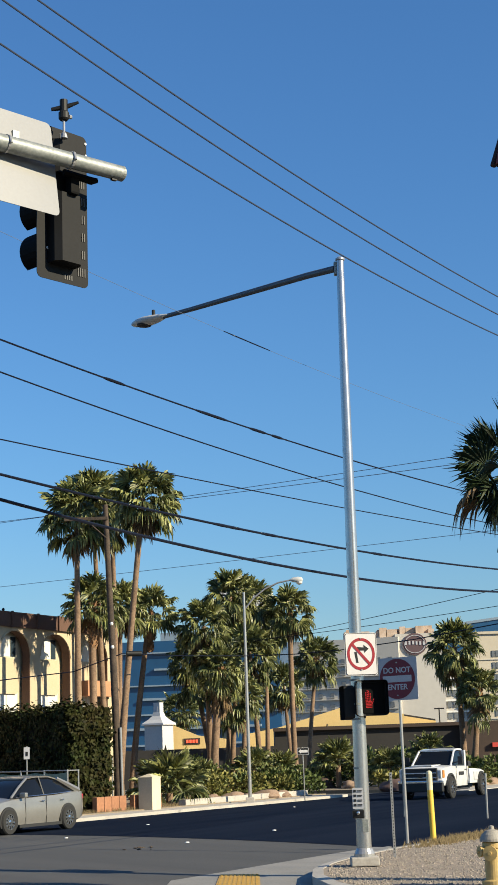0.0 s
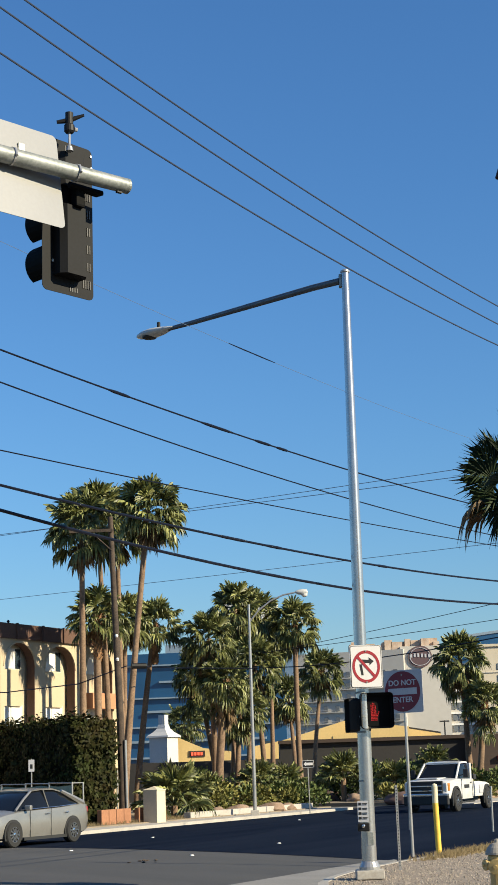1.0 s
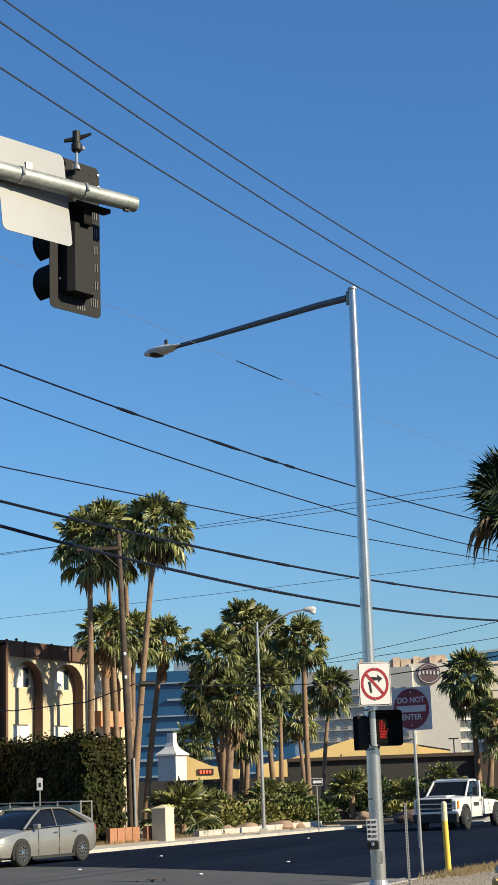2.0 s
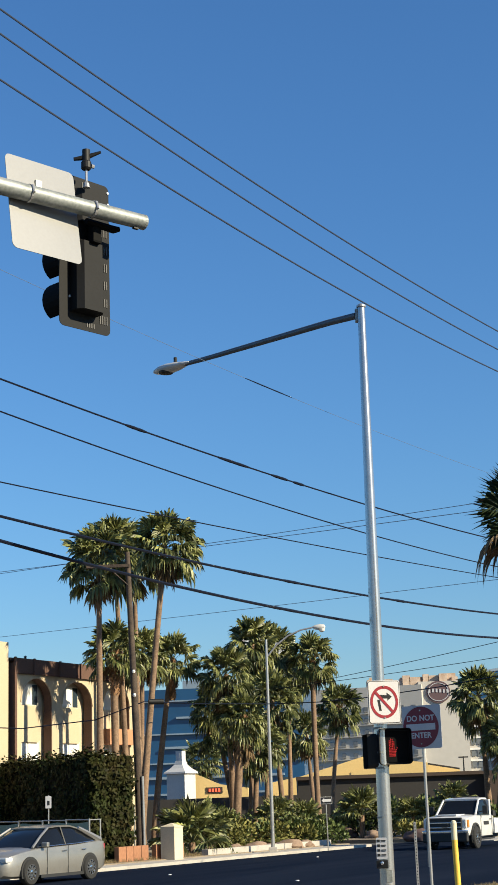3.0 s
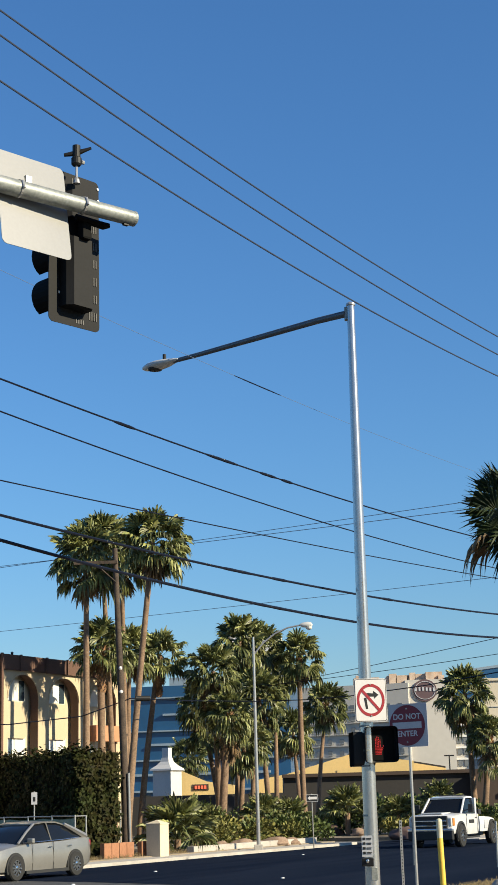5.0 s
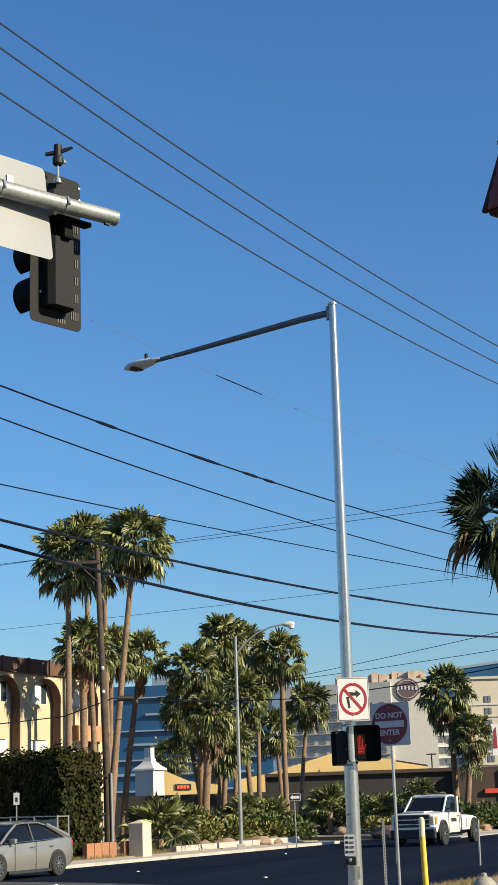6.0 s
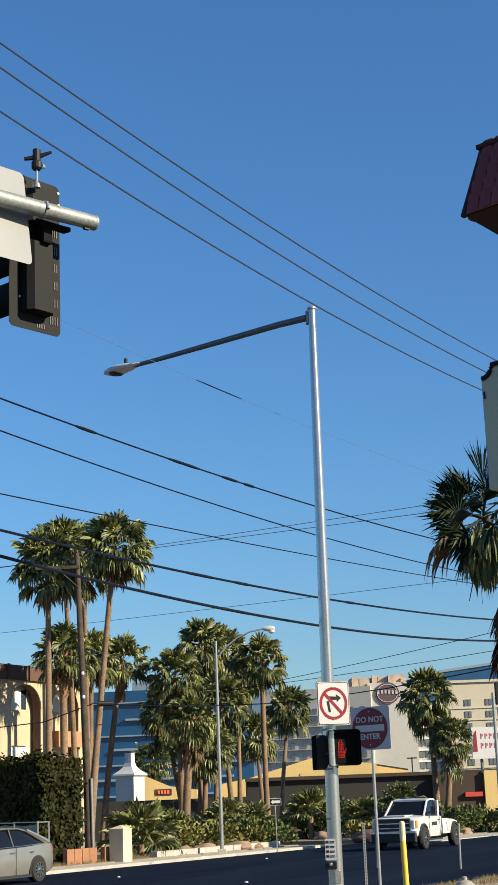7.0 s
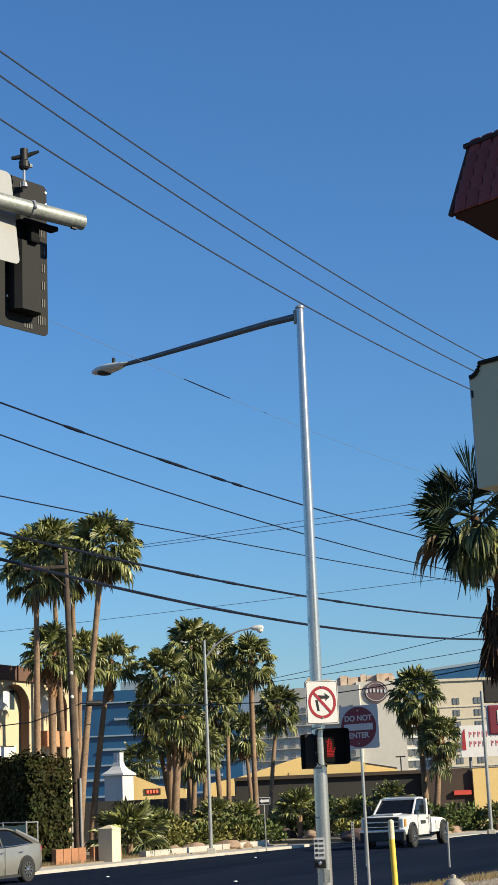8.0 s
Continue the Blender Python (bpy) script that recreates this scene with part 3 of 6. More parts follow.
# a lower two-lamp case and an upper one, with the black hanger showing between them
for z0, z1, d in ((-0.55, 0.06, 1.0), (0.24, 0.54, 0.85)):
    bm = bmesh.new()
    lo = [bm.verts.new((SX + x, 0.195 + y * d, SZc + z0)) for x, y in hs]
    hi = [bm.verts.new((SX + x, 0.195 + y * d, SZc + z1)) for x, y in hs]
    bm.faces.new(lo), bm.faces.new(hi[::-1])
    for i in range(6):
        bm.faces.new((lo[i], lo[(i + 1) % 6], hi[(i + 1) % 6], hi[i]))
    bmesh.ops.recalc_face_normals(bm, faces=bm.faces)
    part("housing", bm, M_signal, sg)
part("housing_core", box((SX - 0.02, 0.15, SZc + 0.15), (0.22, 0.09, 0.2)), M_signal_dark, sg)
for k in range(3):
    z = SZc + 0.36 - k * 0.36
    bm = bmesh.new()
    seg = 20
    rings = [[bm.verts.new((SX + 0.175 * math.cos(radians(-60 + 300 * i / seg)), y, z + 0.175 * math.sin(radians(-60 + 300 * i / seg)))) for i in range(seg + 1)] for y in (0.21, 0.56)]
    inner = [[bm.verts.new((SX + 0.168 * math.cos(radians(-60 + 300 * i / seg)), y, z + 0.168 * math.sin(radians(-60 + 300 * i / seg)))) for i in range(seg + 1)] for y in (0.56, 0.21)]
    for a, b in ((rings[0], rings[1]), (rings[1], inner[0]), (inner[0], inner[1])):
        for i in range(seg):
            bm.faces.new((a[i], a[i + 1], b[i + 1], b[i]))
    part("visor", bm, M_signal_dark, sg)
    part("lamp_door", prism(disc(0.155, 24), 0.03, m=pose(SX, 0.215, z)), M_signal_dark, sg)
slots = bmesh.new()
for row in range(6):
    for k in range(4):
        box((SX + 0.165 + k * 0.025, 0.193, SZc + 0.24 - row * 0.16), (0.008, 0.006, 0.075), slots)
for k in range(4):
    box((SX - 0.02 + k * 0.02, 0.194, SZc + 0.63), (0.007, 0.004, 0.05), slots)
    box((SX + 0.02 + k * 0.025, 0.194, SZc - 0.635), (0.010, 0.004, 0.04), slots)
part("louvre_marking", slots, M_slot, sg)["kind"] = "stuff"
part("hanger", box((SX - 0.01, 0.05, -0.17), (0.10, 0.09, 0.18), bevel=0.02), M_signal_dark, sg)
part("hanger_arm", tube([(SX - 0.12, 0.03, -0.085), (SX + 0.16, 0.0, -0.10), (SX + 0.21, -0.02, -0.09)], [0.03, 0.036, 0.022], 8), M_signal_dark, sg)
for x, z in ((-0.17, 0.0), (-0.17, -0.1), (-0.17, -0.42), (0.265, 0.63), (0.268, 0.52)):
    part("screw", lathe([(0.012, 0), (0.012, 0.006)], 8, m=pose(SX + x, 0.195, SZc + z, 90)), M_white, sg)

dc = thing("detection_sensor", "small black preemption sensor on a short stem above the signal", "sensor", loc=TIP + AD * (-0.468) - BN * 0.14 + Vector((0, 0, 0.31)), rz=YAW)
dc.scale = (0.82, 0.82, 0.97)
part("stem", tube([(0, 0, -0.04), (0, 0, 0.14)], 0.014, 10), M_galv, dc)
part("foot", lathe([(0.04, -0.06), (0.03, -0.02), (0.015, 0.0)], 10), M_galv, dc)
part("lower_body", lathe([(0.04, 0.11), (0.055, 0.125), (0.055, 0.18), (0.045, 0.19)], 14), M_black, dc)
part("tube", tube([(0, 0, 0.185), (0, 0, 0.30)], 0.042, 14), M_black, dc)
part("eye_tube", tube([(0.12, -0.10, 0.275), (0.0, 0.0, 0.23), (-0.11, 0.07, 0.21)], [0.012, 0.026, 0.016], 10), M_black, dc)
part("bolt", lathe([(0.02, 0), (0.02, 0.03)], 8, m=pose(0.05, -0.02, 0.15, 0, 90, 0)), M_galv, dc)

# ---- overhead lines along the near side of the avenue ----
WA, WD = Vector((-3.2, 19.4, 0)), Vector((0.52, 0.854, 0))


def overhead(label, pts, r, material, lo=-12.0, hi=40.0):
    """A sagging line in the plane of the pole row; pts: three (distance, height) pairs."""
    c = np.polyfit([p[0] for p in pts], [p[1] for p in pts], 2 if len(pts) > 2 else 1)
    s = np.linspace(lo, hi, 60)
    line = [WA + WD * float(a) + Vector((0, 0, float(np.polyval(c, a)))) for a in s]
    w = mesh_ob("overhead_wire", tube(line, r, 6), material, True)
    return tagged(w, label, "cable", "overhead lines")


for pts in ([(-0.5, 12.78), (8, 12.38), (18, 12.387)], [(-0.5, 12.408), (8, 11.94), (18, 11.939)], [(-0.5, 11.724), (8, 11.321), (18, 11.419)]):
    overhead("thin grey bare overhead power conductor against the sky", pts, 0.0145, M_conductor, -10, 28)
overhead("very thin overhead wire against the sky", [(0.0, 8.98), (5.5, 8.83), (15.4, 8.86)], 0.0032, M_wire_grey, -10, 28)
overhead("dark lumpy overhead communication cable", [(-0.5, 7.503), (8, 7.308), (18, 7.496)], 0.0125, M_wire, -10, 28)
overhead("dark overhead communication cable", [(-0.5, 7.067), (8, 6.78), (18, 6.893)], 0.0105, M_wire, -10, 28)
overhead("thin dark overhead communication cable", [(-0.5, 6.135), (8, 6.326), (18, 6.691)], 0.009, M_wire, -10, 28)
overhead("thick dark bundled overhead cable", [(-0.5, 5.692), (8, 5.6), (18, 5.928)], 0.019, M_wire, -10, 28)
overhead("thick dark bundled overhead cable sagging lowest", [(-0.5, 5.376), (8, 5.104), (18, 5.447)], 0.023, M_wire, -10, 28)
# lashed splices and taped joints on the cables
for pts, spots in (([(-0.5, 7.503), (8, 7.308), (18, 7.496)], ((4.6, 0.9), (6.2, 0.5), (6.9, 0.35), (2.2, 0.5))), ([(-0.5, 5.692), (8, 5.6), (18, 5.928)], ((4.9, 1.0), (6.4, 0.6), (10.4, 0.5))),
                   ([(-0.5, 5.376), (8, 5.104), (18, 5.447)], ((5.6, 1.6),)), ([(0.0, 8.98), (5.5, 8.83), (15.4, 8.86)], ((5.48, 1.47),))):
    thick = 0.42 if pts[0][1] > 8 else 1.0
    c = np.polyfit([p[0] for p in pts], [p[1] for p in pts], 2)
    for s0, ln in spots:
        line = [WA + WD * (s0 + ln * k / 6) + Vector((0, 0, float(np.polyval(c, s0 + ln * k / 6)))) for k in range(7)]
        w = mesh_ob("cable_splice", tube(line, [thick * q for q in (0.016, 0.023, 0.026, 0.024, 0.026, 0.023, 0.016)], 8), M_wire, True)
        tagged(w, "black taped splice bulging on an overhead cable", "cable splice", "cable splices")


def span(label, pts, r, material=M_wire):
    w = mesh_ob("crossing_wire", tube([Vector(p) for p in pts], r, 5), material, True)
    return tagged(w, label, "cable", "crossing lines")


def straight(a, b, sag=0.3, ext=0.35):
    a, b = Vector(a), Vector(b)
    return [a + (b - a) * (-ext + (1 + 2 * ext) * k / 24) - Vector((0, 0, sag * (1 - (2 * k / 24 - 1) ** 2))) for k in range(25)]


span("grey wire crossing the street far off", straight((-3.55, 76, 15.0), (9.16, 66, 14.69), 0.06, 1.0), 0.015, M_wire_grey)
span("grey wire crossing the street far off", straight((-3.55, 76, 14.88), (9.13, 66, 14.34), 0.06, 1.0), 0.016, M_wire_grey)
span("thin grey wire crossing the street far off", straight((-4.09, 74, 11.17), (8.06, 64, 10.87), 0.05, 1.0), 0.012, M_wire_grey)
span("thin dark wire crossing the street", straight((2.0, 74.5, 7.85), (9.91, 62, 8.38), 0.1), 0.014)
span("thin dark wire crossing the street", straight((2.4, 75, 7.82), (10.5, 66, 8.06), 0.1), 0.014)
span("dark service cable between the poles", [(-14, 55, 5.3), (-9.69, 58, 5.13), (-7.16, 60, 5.47), (-5.27, 60, 6.1)], 0.022)
span("dark service cable between the poles", [(-5.27, 60, 6.1), (-3.2, 62, 6.08), (-0.31, 64, 6.1), (1.6, 62, 5.98), (3.22, 60, 5.94), (5.8, 56, 5.98), (8.23, 52, 6.12), (12, 46, 6.35)], 0.020)
# ---- palms ----
def fan_leaf(V, F, m, stalk, rad, seg, spread, droop, rng, cut=0.40, thin=0.46):
    """One fan-shaped frond: a stalk, a pleated blade and pointed tips that hang down."""
    b = len(V)
    w = 0.016 + 0.01 * rad
    for p in ((0, -w, 0), (0, w, 0), (stalk, w, -0.02), (stalk, -w, -0.02)):
        V.append(m @ Vector(p))
    F.append((b, b + 1, b + 2, b + 3))
    inv = m.to_3x3().inverted()
    down = inv @ Vector((0, 0, -1))
    h = len(V)
    V.append(m @ Vector((stalk, 0, 0)))
    step = 2 * spread / seg
    for k in range(seg):
        a = -spread + step * (k + 0.5) + rng.uniform(-0.04, 0.04)
        r = rad * (0.74 + 0.26 * math.cos(a)) * rng.uniform(0.85, 1.1)
        half = step * thin
        fold = 0.65 * half * r * (1 if k % 2 else -1)
        dr = droop * rng.uniform(0.6, 1.4)
        i = len(V)
        for rr, aa, z in ((cut, a - half, 0.02), (cut, a + half, 0.02), (0.72, a + half * 0.42, 0.25), (0.72, a - half * 0.42, 0.25), (1.04 - 0.26 * min(1, dr), a, 0.72)):
            q = Vector((stalk + r * rr * math.cos(aa), r * rr * math.sin(aa), fold * (1 if aa > a else -1)))
            V.append(m @ (q + down * (r * z * dr)))
        F += [(h, i, i + 1), (i, i + 3, i + 2, i + 1), (i + 3, i + 4, i + 2)]


def weeping_leaf(V, F, m, stalk, rad, seg, spread, droop, rng):
    """A fan frond of separate folded strips whose outer halves bend over and hang."""
    b = len(V)
    w = 0.014 + 0.01 * rad
    V.extend(m @ Vector(p) for p in ((0, -w, 0), (0, w, 0), (stalk, w * 0.7, 0), (stalk, -w * 0.7, 0)))
    F.append((b, b + 1, b + 2, b + 3))
    down = m.to_3x3().inverted() @ Vector((0, 0, -1))
    step = 2 * spread / seg
    for k in range(seg):
        a = -spread + step * (k + 0.5) + rng.uniform(-0.05, 0.05)
        r = rad * (0.78 + 0.22 * math.cos(a)) * rng.uniform(0.85, 1.12)
        dr = min(1.3, droop * rng.uniform(0.6, 1.4))
        c, sn = math.cos(a), math.sin(a)
        fold = 0.045 * rad * (1 if k % 2 else -1)
        rows = []
        for q, reach, fall, wd in ((0.0, 0.04, 0.0, 0.012), (0.45, 0.46, 0.05, 0.031), (0.75, 0.74 - 0.10 * dr, 0.24, 0.023), (1.0, 0.98 - 0.34 * dr, 0.62, 0.004)):
            p = Vector((stalk + r * reach * c, r * reach * sn, 0)) + down * (r * fall * dr)
            e = Vector((-sn, c, 0)) * (wd * (0.6 + 0.5 * rad)) + Vector((0, 0, fold * (1 if 0 < q < 1 else 0)))
            rows.append((p - e, p + e))
        i = len(V)
        for p0, p1 in rows:
            V.extend((m @ p0, m @ p1))
        F.extend((i + 2 * q, i + 2 * q + 1, i + 2 * q + 3, i + 2 * q + 2) for q in range(3))


def palm(x, y, h, r, lean, label, seed, trunk_r=0.17, boots=0.0, skirt=0.6, leaves=44, hang=0.0):
    rng = random.Random(seed)
    t = thing("fan_palm", label, "palm tree", "fan palms", loc=(x, y, 0.25), rz=0)
    pts, rad = [], []
    for k in range(9):
        f = k / 8
        bend = lean * (f ** 1.25)
        pts.append((bend + 0.05 * math.sin(3 * f + seed), 0.0, -0.15 + (h + 0.1) * f))
        rad.append(0.8 * trunk_r * (1.25 - 0.28 * min(1, f * 3)) * (1 - 0.25 * f) * (1 + 0.05 * math.sin(7 * f + seed)))
    part("trunk", tube(pts, rad, 12), M_trunk, t, smooth=True)
    top = Vector(pts[-1])
    if boots:
        V, F = [], []
        n = int(boots * 60)
        for k in range(n):
            f = k / n
            a = k * 2.4
            base = top - Vector((0, 0, boots * (1 - f)))
            m = Matrix.Translation(base) @ pose(0, 0, 0, 0, 0, math.degrees(a)) @ Matrix.Translation((rad[-1] * 0.8, 0, 0)) @ pose(0, 0, 0, 0, -rng.uniform(50, 68), 0)
            b = len(V)
            for p in ((0, -0.07, 0), (0, 0.07, 0), (0.22, 0.04, 0.0), (0.22, -0.04, 0.0), (0.02, 0, 0.06), (0.2, 0, 0.05)):
                V.append(m @ Vector(p))
            F += [(b, b + 1, b + 2, b + 3), (b, b + 4, b + 5, b + 3), (b + 1, b + 2, b + 5, b + 4), (b + 2, b + 3, b + 5)]
        raw("boot_layer", V, F, M_boot, t)["label"] = "rough cut leaf bases"
    V, F = [], []
    for k in range(leaves):
        f = (k + 0.5) / leaves
        el = 84 - 118 * f ** 0.9 + rng.uniform(-13, 13)
        az = k * 137.5 + rng.uniform(-14, 14)
        stalk = r * rng.uniform(0.45, 0.68) * (0.75 if f < 0.15 else 1)
        m = Matrix.Translation(top + Vector((0, 0, 0.1 - 0.3 * f))) @ pose(0, 0, 0, 0, -el, az) @ pose(0, 0, 0, rng.uniform(-50, 50), 0, 0)
        weeping_leaf(V, F, m, stalk, r * rng.uniform(0.5, 0.74), 24, 1.75, (0.10 + 0.75 * f) * rng.uniform(0.7, 1.3), rng)
    for k in range(int(hang * 10)):
        m = Matrix.Translation(top - Vector((0, 0, 0.2 + hang * rng.random()))) @ pose(0, 0, 0, 0, -rng.uniform(-62, -15), k * 137.5) @ pose(0, 0, 0, rng.uniform(-50, 50), 0, 0)
        weeping_leaf(V, F, m, r * rng.uniform(0.35, 0.6), r * rng.uniform(0.45, 0.65), 18, 1.5, rng.uniform(0.8, 1.2), rng)
    raw("crown", V, F, M_frond, t)["label"] = "green fan fronds drooping at the tips"
    if skirt:
        V, F = [], []
        n = int(26 * skirt)
        for k in range(n):
            el = rng.uniform(-88, -58)
            m = Matrix.Translation(top - Vector((0, 0, 0.1 + rng.random() * 0.5 * skirt))) @ pose(0, 0, 0, 0, -el, k * 137.5) @ pose(0, 0, 0, rng.uniform(-40, 40), 0, 0)
            fan_leaf(V, F, m, r * 0.3, r * rng.uniform(0.45, 0.7), 9, 0.75, 0.2, rng)
        raw("dead_skirt", V, F, M_dead, t)["label"] = "dry brown hanging fronds"
    return t


TALL = "tall fan palm with a slim bare trunk behind the hedge"
MID = "fan palm with a rough trunk and full green crown"
CLUMP = "fan palm standing in a dense clump on the planted verge"
for i, (x, y, h, r, lean, lab, tr, bt, sk) in enumerate((
        (-7.40, 64.0, 12.3, 1.75, -0.09, TALL, 0.19, 0, 0.8), (-6.57, 67.0, 13.4, 1.6, -0.58, TALL, 0.17, 0, 0.9),
        (-5.71, 62.0, 12.6, 1.65, 1.28, TALL + ", leaning", 0.19, 0, 0.6), (-6.26, 68.5, 13.0, 1.5, -0.03, TALL, 0.16, 0, 1.0),
        (-7.00, 66.0, 8.75, 1.4, 0.02, MID, 0.24, 2.0, 0.15), (-6.25, 70.0, 8.9, 1.4, 0.08, MID, 0.17, 0, 0.4),
        (-6.07, 74.0, 9.0, 1.5, 0.91, MID, 0.2, 1.9, 0.1))):
    palm(x, y, h - 0.25, r * 0.92, lean, lab, 11 + i, tr, bt, sk, hang=0.35 if h > 11 else 0.0)
for i, (x, y, h, r, lean, lab, tr, bt, sk) in enumerate((
        (-2.29, 73.0, 8.1, 1.5, -0.20, CLUMP, 0.2, 0, 0.6),
        (-1.70, 80.0, 10.2, 1.6, 0.45, CLUMP, 0.18, 0, 0.5), (-0.99, 82.0, 10.0, 1.55, 0.84, CLUMP, 0.17, 0, 0.6),
        (-2.27, 78.0, 6.8, 1.45, -0.95, CLUMP, 0.18, 0, 0.5), (-2.15, 72.0, 6.0, 1.3, 0.44, CLUMP, 0.26, 1.5, 1.8),
        (0.13, 79.0, 7.2, 1.6, -0.54, CLUMP, 0.18, 0, 0.7))):
    palm(x, y, h - 0.15, r * 0.92, lean, lab, 31 + i, tr, bt, sk + 0.4, hang=0.6 if bt else 1.5)
for i, (x, y, h, r, lean, lab, tr, bt, sk) in enumerate((
        (0.36, 84.0, 8.9, 1.4, 0.19, CLUMP, 0.17, 0, 0.5), (-1.48, 76.0, 4.8, 1.45, 0.46, CLUMP, 0.2, 0, 0.8),
        (1.80, 80.0, 9.3, 1.45, 0.05, MID, 0.2, 0.8, 0.3), (2.79, 90.0, 7.4, 1.5, 0.70, MID, 0.17, 0.6, 0.2),
        (2.03, 96.0, 6.2, 1.6, -0.48, MID, 0.18, 0, 0.5), (11.18, 85.0, 7.5, 1.7, -0.26, MID, 0.22, 0, 0.7),
        (11.41, 84.0, 5.1, 1.35, 0.63, MID, 0.24, 0.6, 0.9), (-7.80, 150.0, 6.3, 2.2, 0.15, MID, 0.25, 0, 0.3))):
    palm(x, y, h - 0.15, r * 0.92, lean, lab, 51 + i, tr, bt, sk, hang=1.1 if x > 11 else 0.5)

# ---- shaded palm close by, in front of the sign ----
np_ = thing("near_fan_palm", "fan palm with ragged fronds and a shaggy trunk, coloured dark for its shade", "palm tree", loc=(4.27, 22.0, 0.15))
part("trunk", tube([(0, 0, 0), (0.0, 0, 1.5), (0.02, 0, 3.0), (0.0, 0, 4.6), (-0.10, 0, 4.9), (-0.41, 0, 5.85)], [0.20, 0.17, 0.17, 0.17, 0.09, 0.06], 12), M_shag_shaded, np_, smooth=True)
rng = random.Random(77)
for k in range(22):
    f = (k + 0.5) / 22
    V, F = [], []
    el = 70 - 120 * f + rng.uniform(-8, 8)
    m = Matrix.Translation((-0.43, 0, 5.96 - 0.25 * f)) @ pose(0, 0, 0, 0, -el, k * 137.5 + 20) @ pose(0, 0, 0, rng.uniform(-55, 55), 0, 0)
    fan_leaf(V, F, m, rng.uniform(0.30, 0.44), rng.uniform(0.46, 0.60), 30, 1.5, 0.05 + 0.5 * f, rng, 0.5, 0.40)
    raw("frond", V, F, M_frond_shaded, np_)
# broad stiff fans held out over the street, and one upright behind the panel
for el, az, tw, st, rd, sp, z in ((4, 184, 82, 0.34, 0.60, 2.1, 5.86), (38, 170, 70, 0.36, 0.55, 1.8, 5.9), (-28, 186, 95, 0.36, 0.50, 1.9, 5.8), (80, 30, 80, 0.45, 0.66, 0.7, 5.95), (-48, 200, 60, 0.30, 0.52, 1.6, 5.75)):
    V, F = [], []
    m = Matrix.Translation((-0.47, -0.05, z)) @ pose(0, 0, 0, 0, -el, az) @ pose(0, 0, 0, tw, 0, 0)
    fan_leaf(V, F, m, st, rd, 34, sp, 0.05, rng, 0.70, 0.52)
    raw("frond", V, F, M_frond_shaded, np_)
# olive fronds hanging through the middle of the crown
for k in range(13):
    V, F = [], []
    m = Matrix.Translation((-0.33 + rng.uniform(-0.12, 0.2), rng.uniform(-0.15, 0.1), 5.85 - rng.random() * 0.3)) @ pose(0, 0, 0, 0, rng.uniform(28, 75), k * 137.5 + 60) @ pose(0, 0, 0, rng.uniform(-60, 60), 0, 0)
    weeping_leaf(V, F, m, rng.uniform(0.15, 0.3), rng.uniform(0.45, 0.6), 24, 1.5, rng.uniform(0.7, 1.2), rng)
    raw("frond", V, F, M_frond, np_)
# grey-brown fronds hanging under the crown, then the shaggy trunk below a gap
V, F = [], []
for k in range(26):
    el = rng.uniform(-89, -66)
    m = Matrix.Translation((-0.31, 0, 5.75 - rng.random() * 0.3)) @ pose(0, 0, 0, 0, -el, k * 137.5) @ pose(0, 0, 0, rng.uniform(-50, 50), 0, 0)
    fan_leaf(V, F, m, 0.18, rng.uniform(0.4, 0.6), 14, 0.6, 0.1, rng, 0.4, 0.3)
raw("hanging_frond_layer", V, F, M_dead, np_)["label"] = "dull brown fronds hanging below the crown"
V, F = [], []
for k in range(110):
    el = rng.uniform(-89, -78)
    m = Matrix.Translation((-0.04, 0, 4.8 - rng.random() * 0.75)) @ pose(0, 0, 0, 0, -el, k * 137.5) @ Matrix.Translation((0, 0, rng.uniform(0.08, 0.32))) @ pose(0, 0, 0, rng.uniform(-50, 50), 0, 0)
    fan_leaf(V, F, m, 0.22, rng.uniform(0.35, 0.55), 9, 0.5, 0.1, rng)
raw("dead_skirt", V, F, M_shag_shaded, np_)["label"] = "brown shaggy dead fronds, darkened for shade"
for az, x1, z1, x2, z2 in ((180, 0.48, 5.15, 0.66, 4.62), (165, 0.36, 5.2, 0.3, 4.9), (200, 0.55, 5.3, 0.52, 4.95), (172, 0.22, 5.1, 0.26, 4.8)):
    q = Matrix.Rotation(radians(az), 4, "Z")
    part("dry_stalk", tube([q @ Vector((0.22, 0, 5.5)), q @ Vector((0.2 + x1 * 0.5, 0, 5.42)), q @ Vector((0.2 + x1 * 0.8, 0, z1)), q @ Vector((0.2 + x2 * 0.8, 0, z2))], [0.018, 0.016, 0.013, 0.006], 6), M_frond_shaded, np_)
V, F = [], []
for az, el, tw in ((181, -14, 30),):
    m = Matrix.Translation((-0.52, -0.06, 5.52)) @ pose(0, 0, 0, 0, -el, az) @ pose(0, 0, 0, tw, 0, 0)
    fan_leaf(V, F, m, 0.38, 0.58, 26, 1.35, 0.85, rng, 0.58, 0.46)
raw("drying_frond", V, F, M_dead, np_)["label"] = "golden-brown drying fronds"


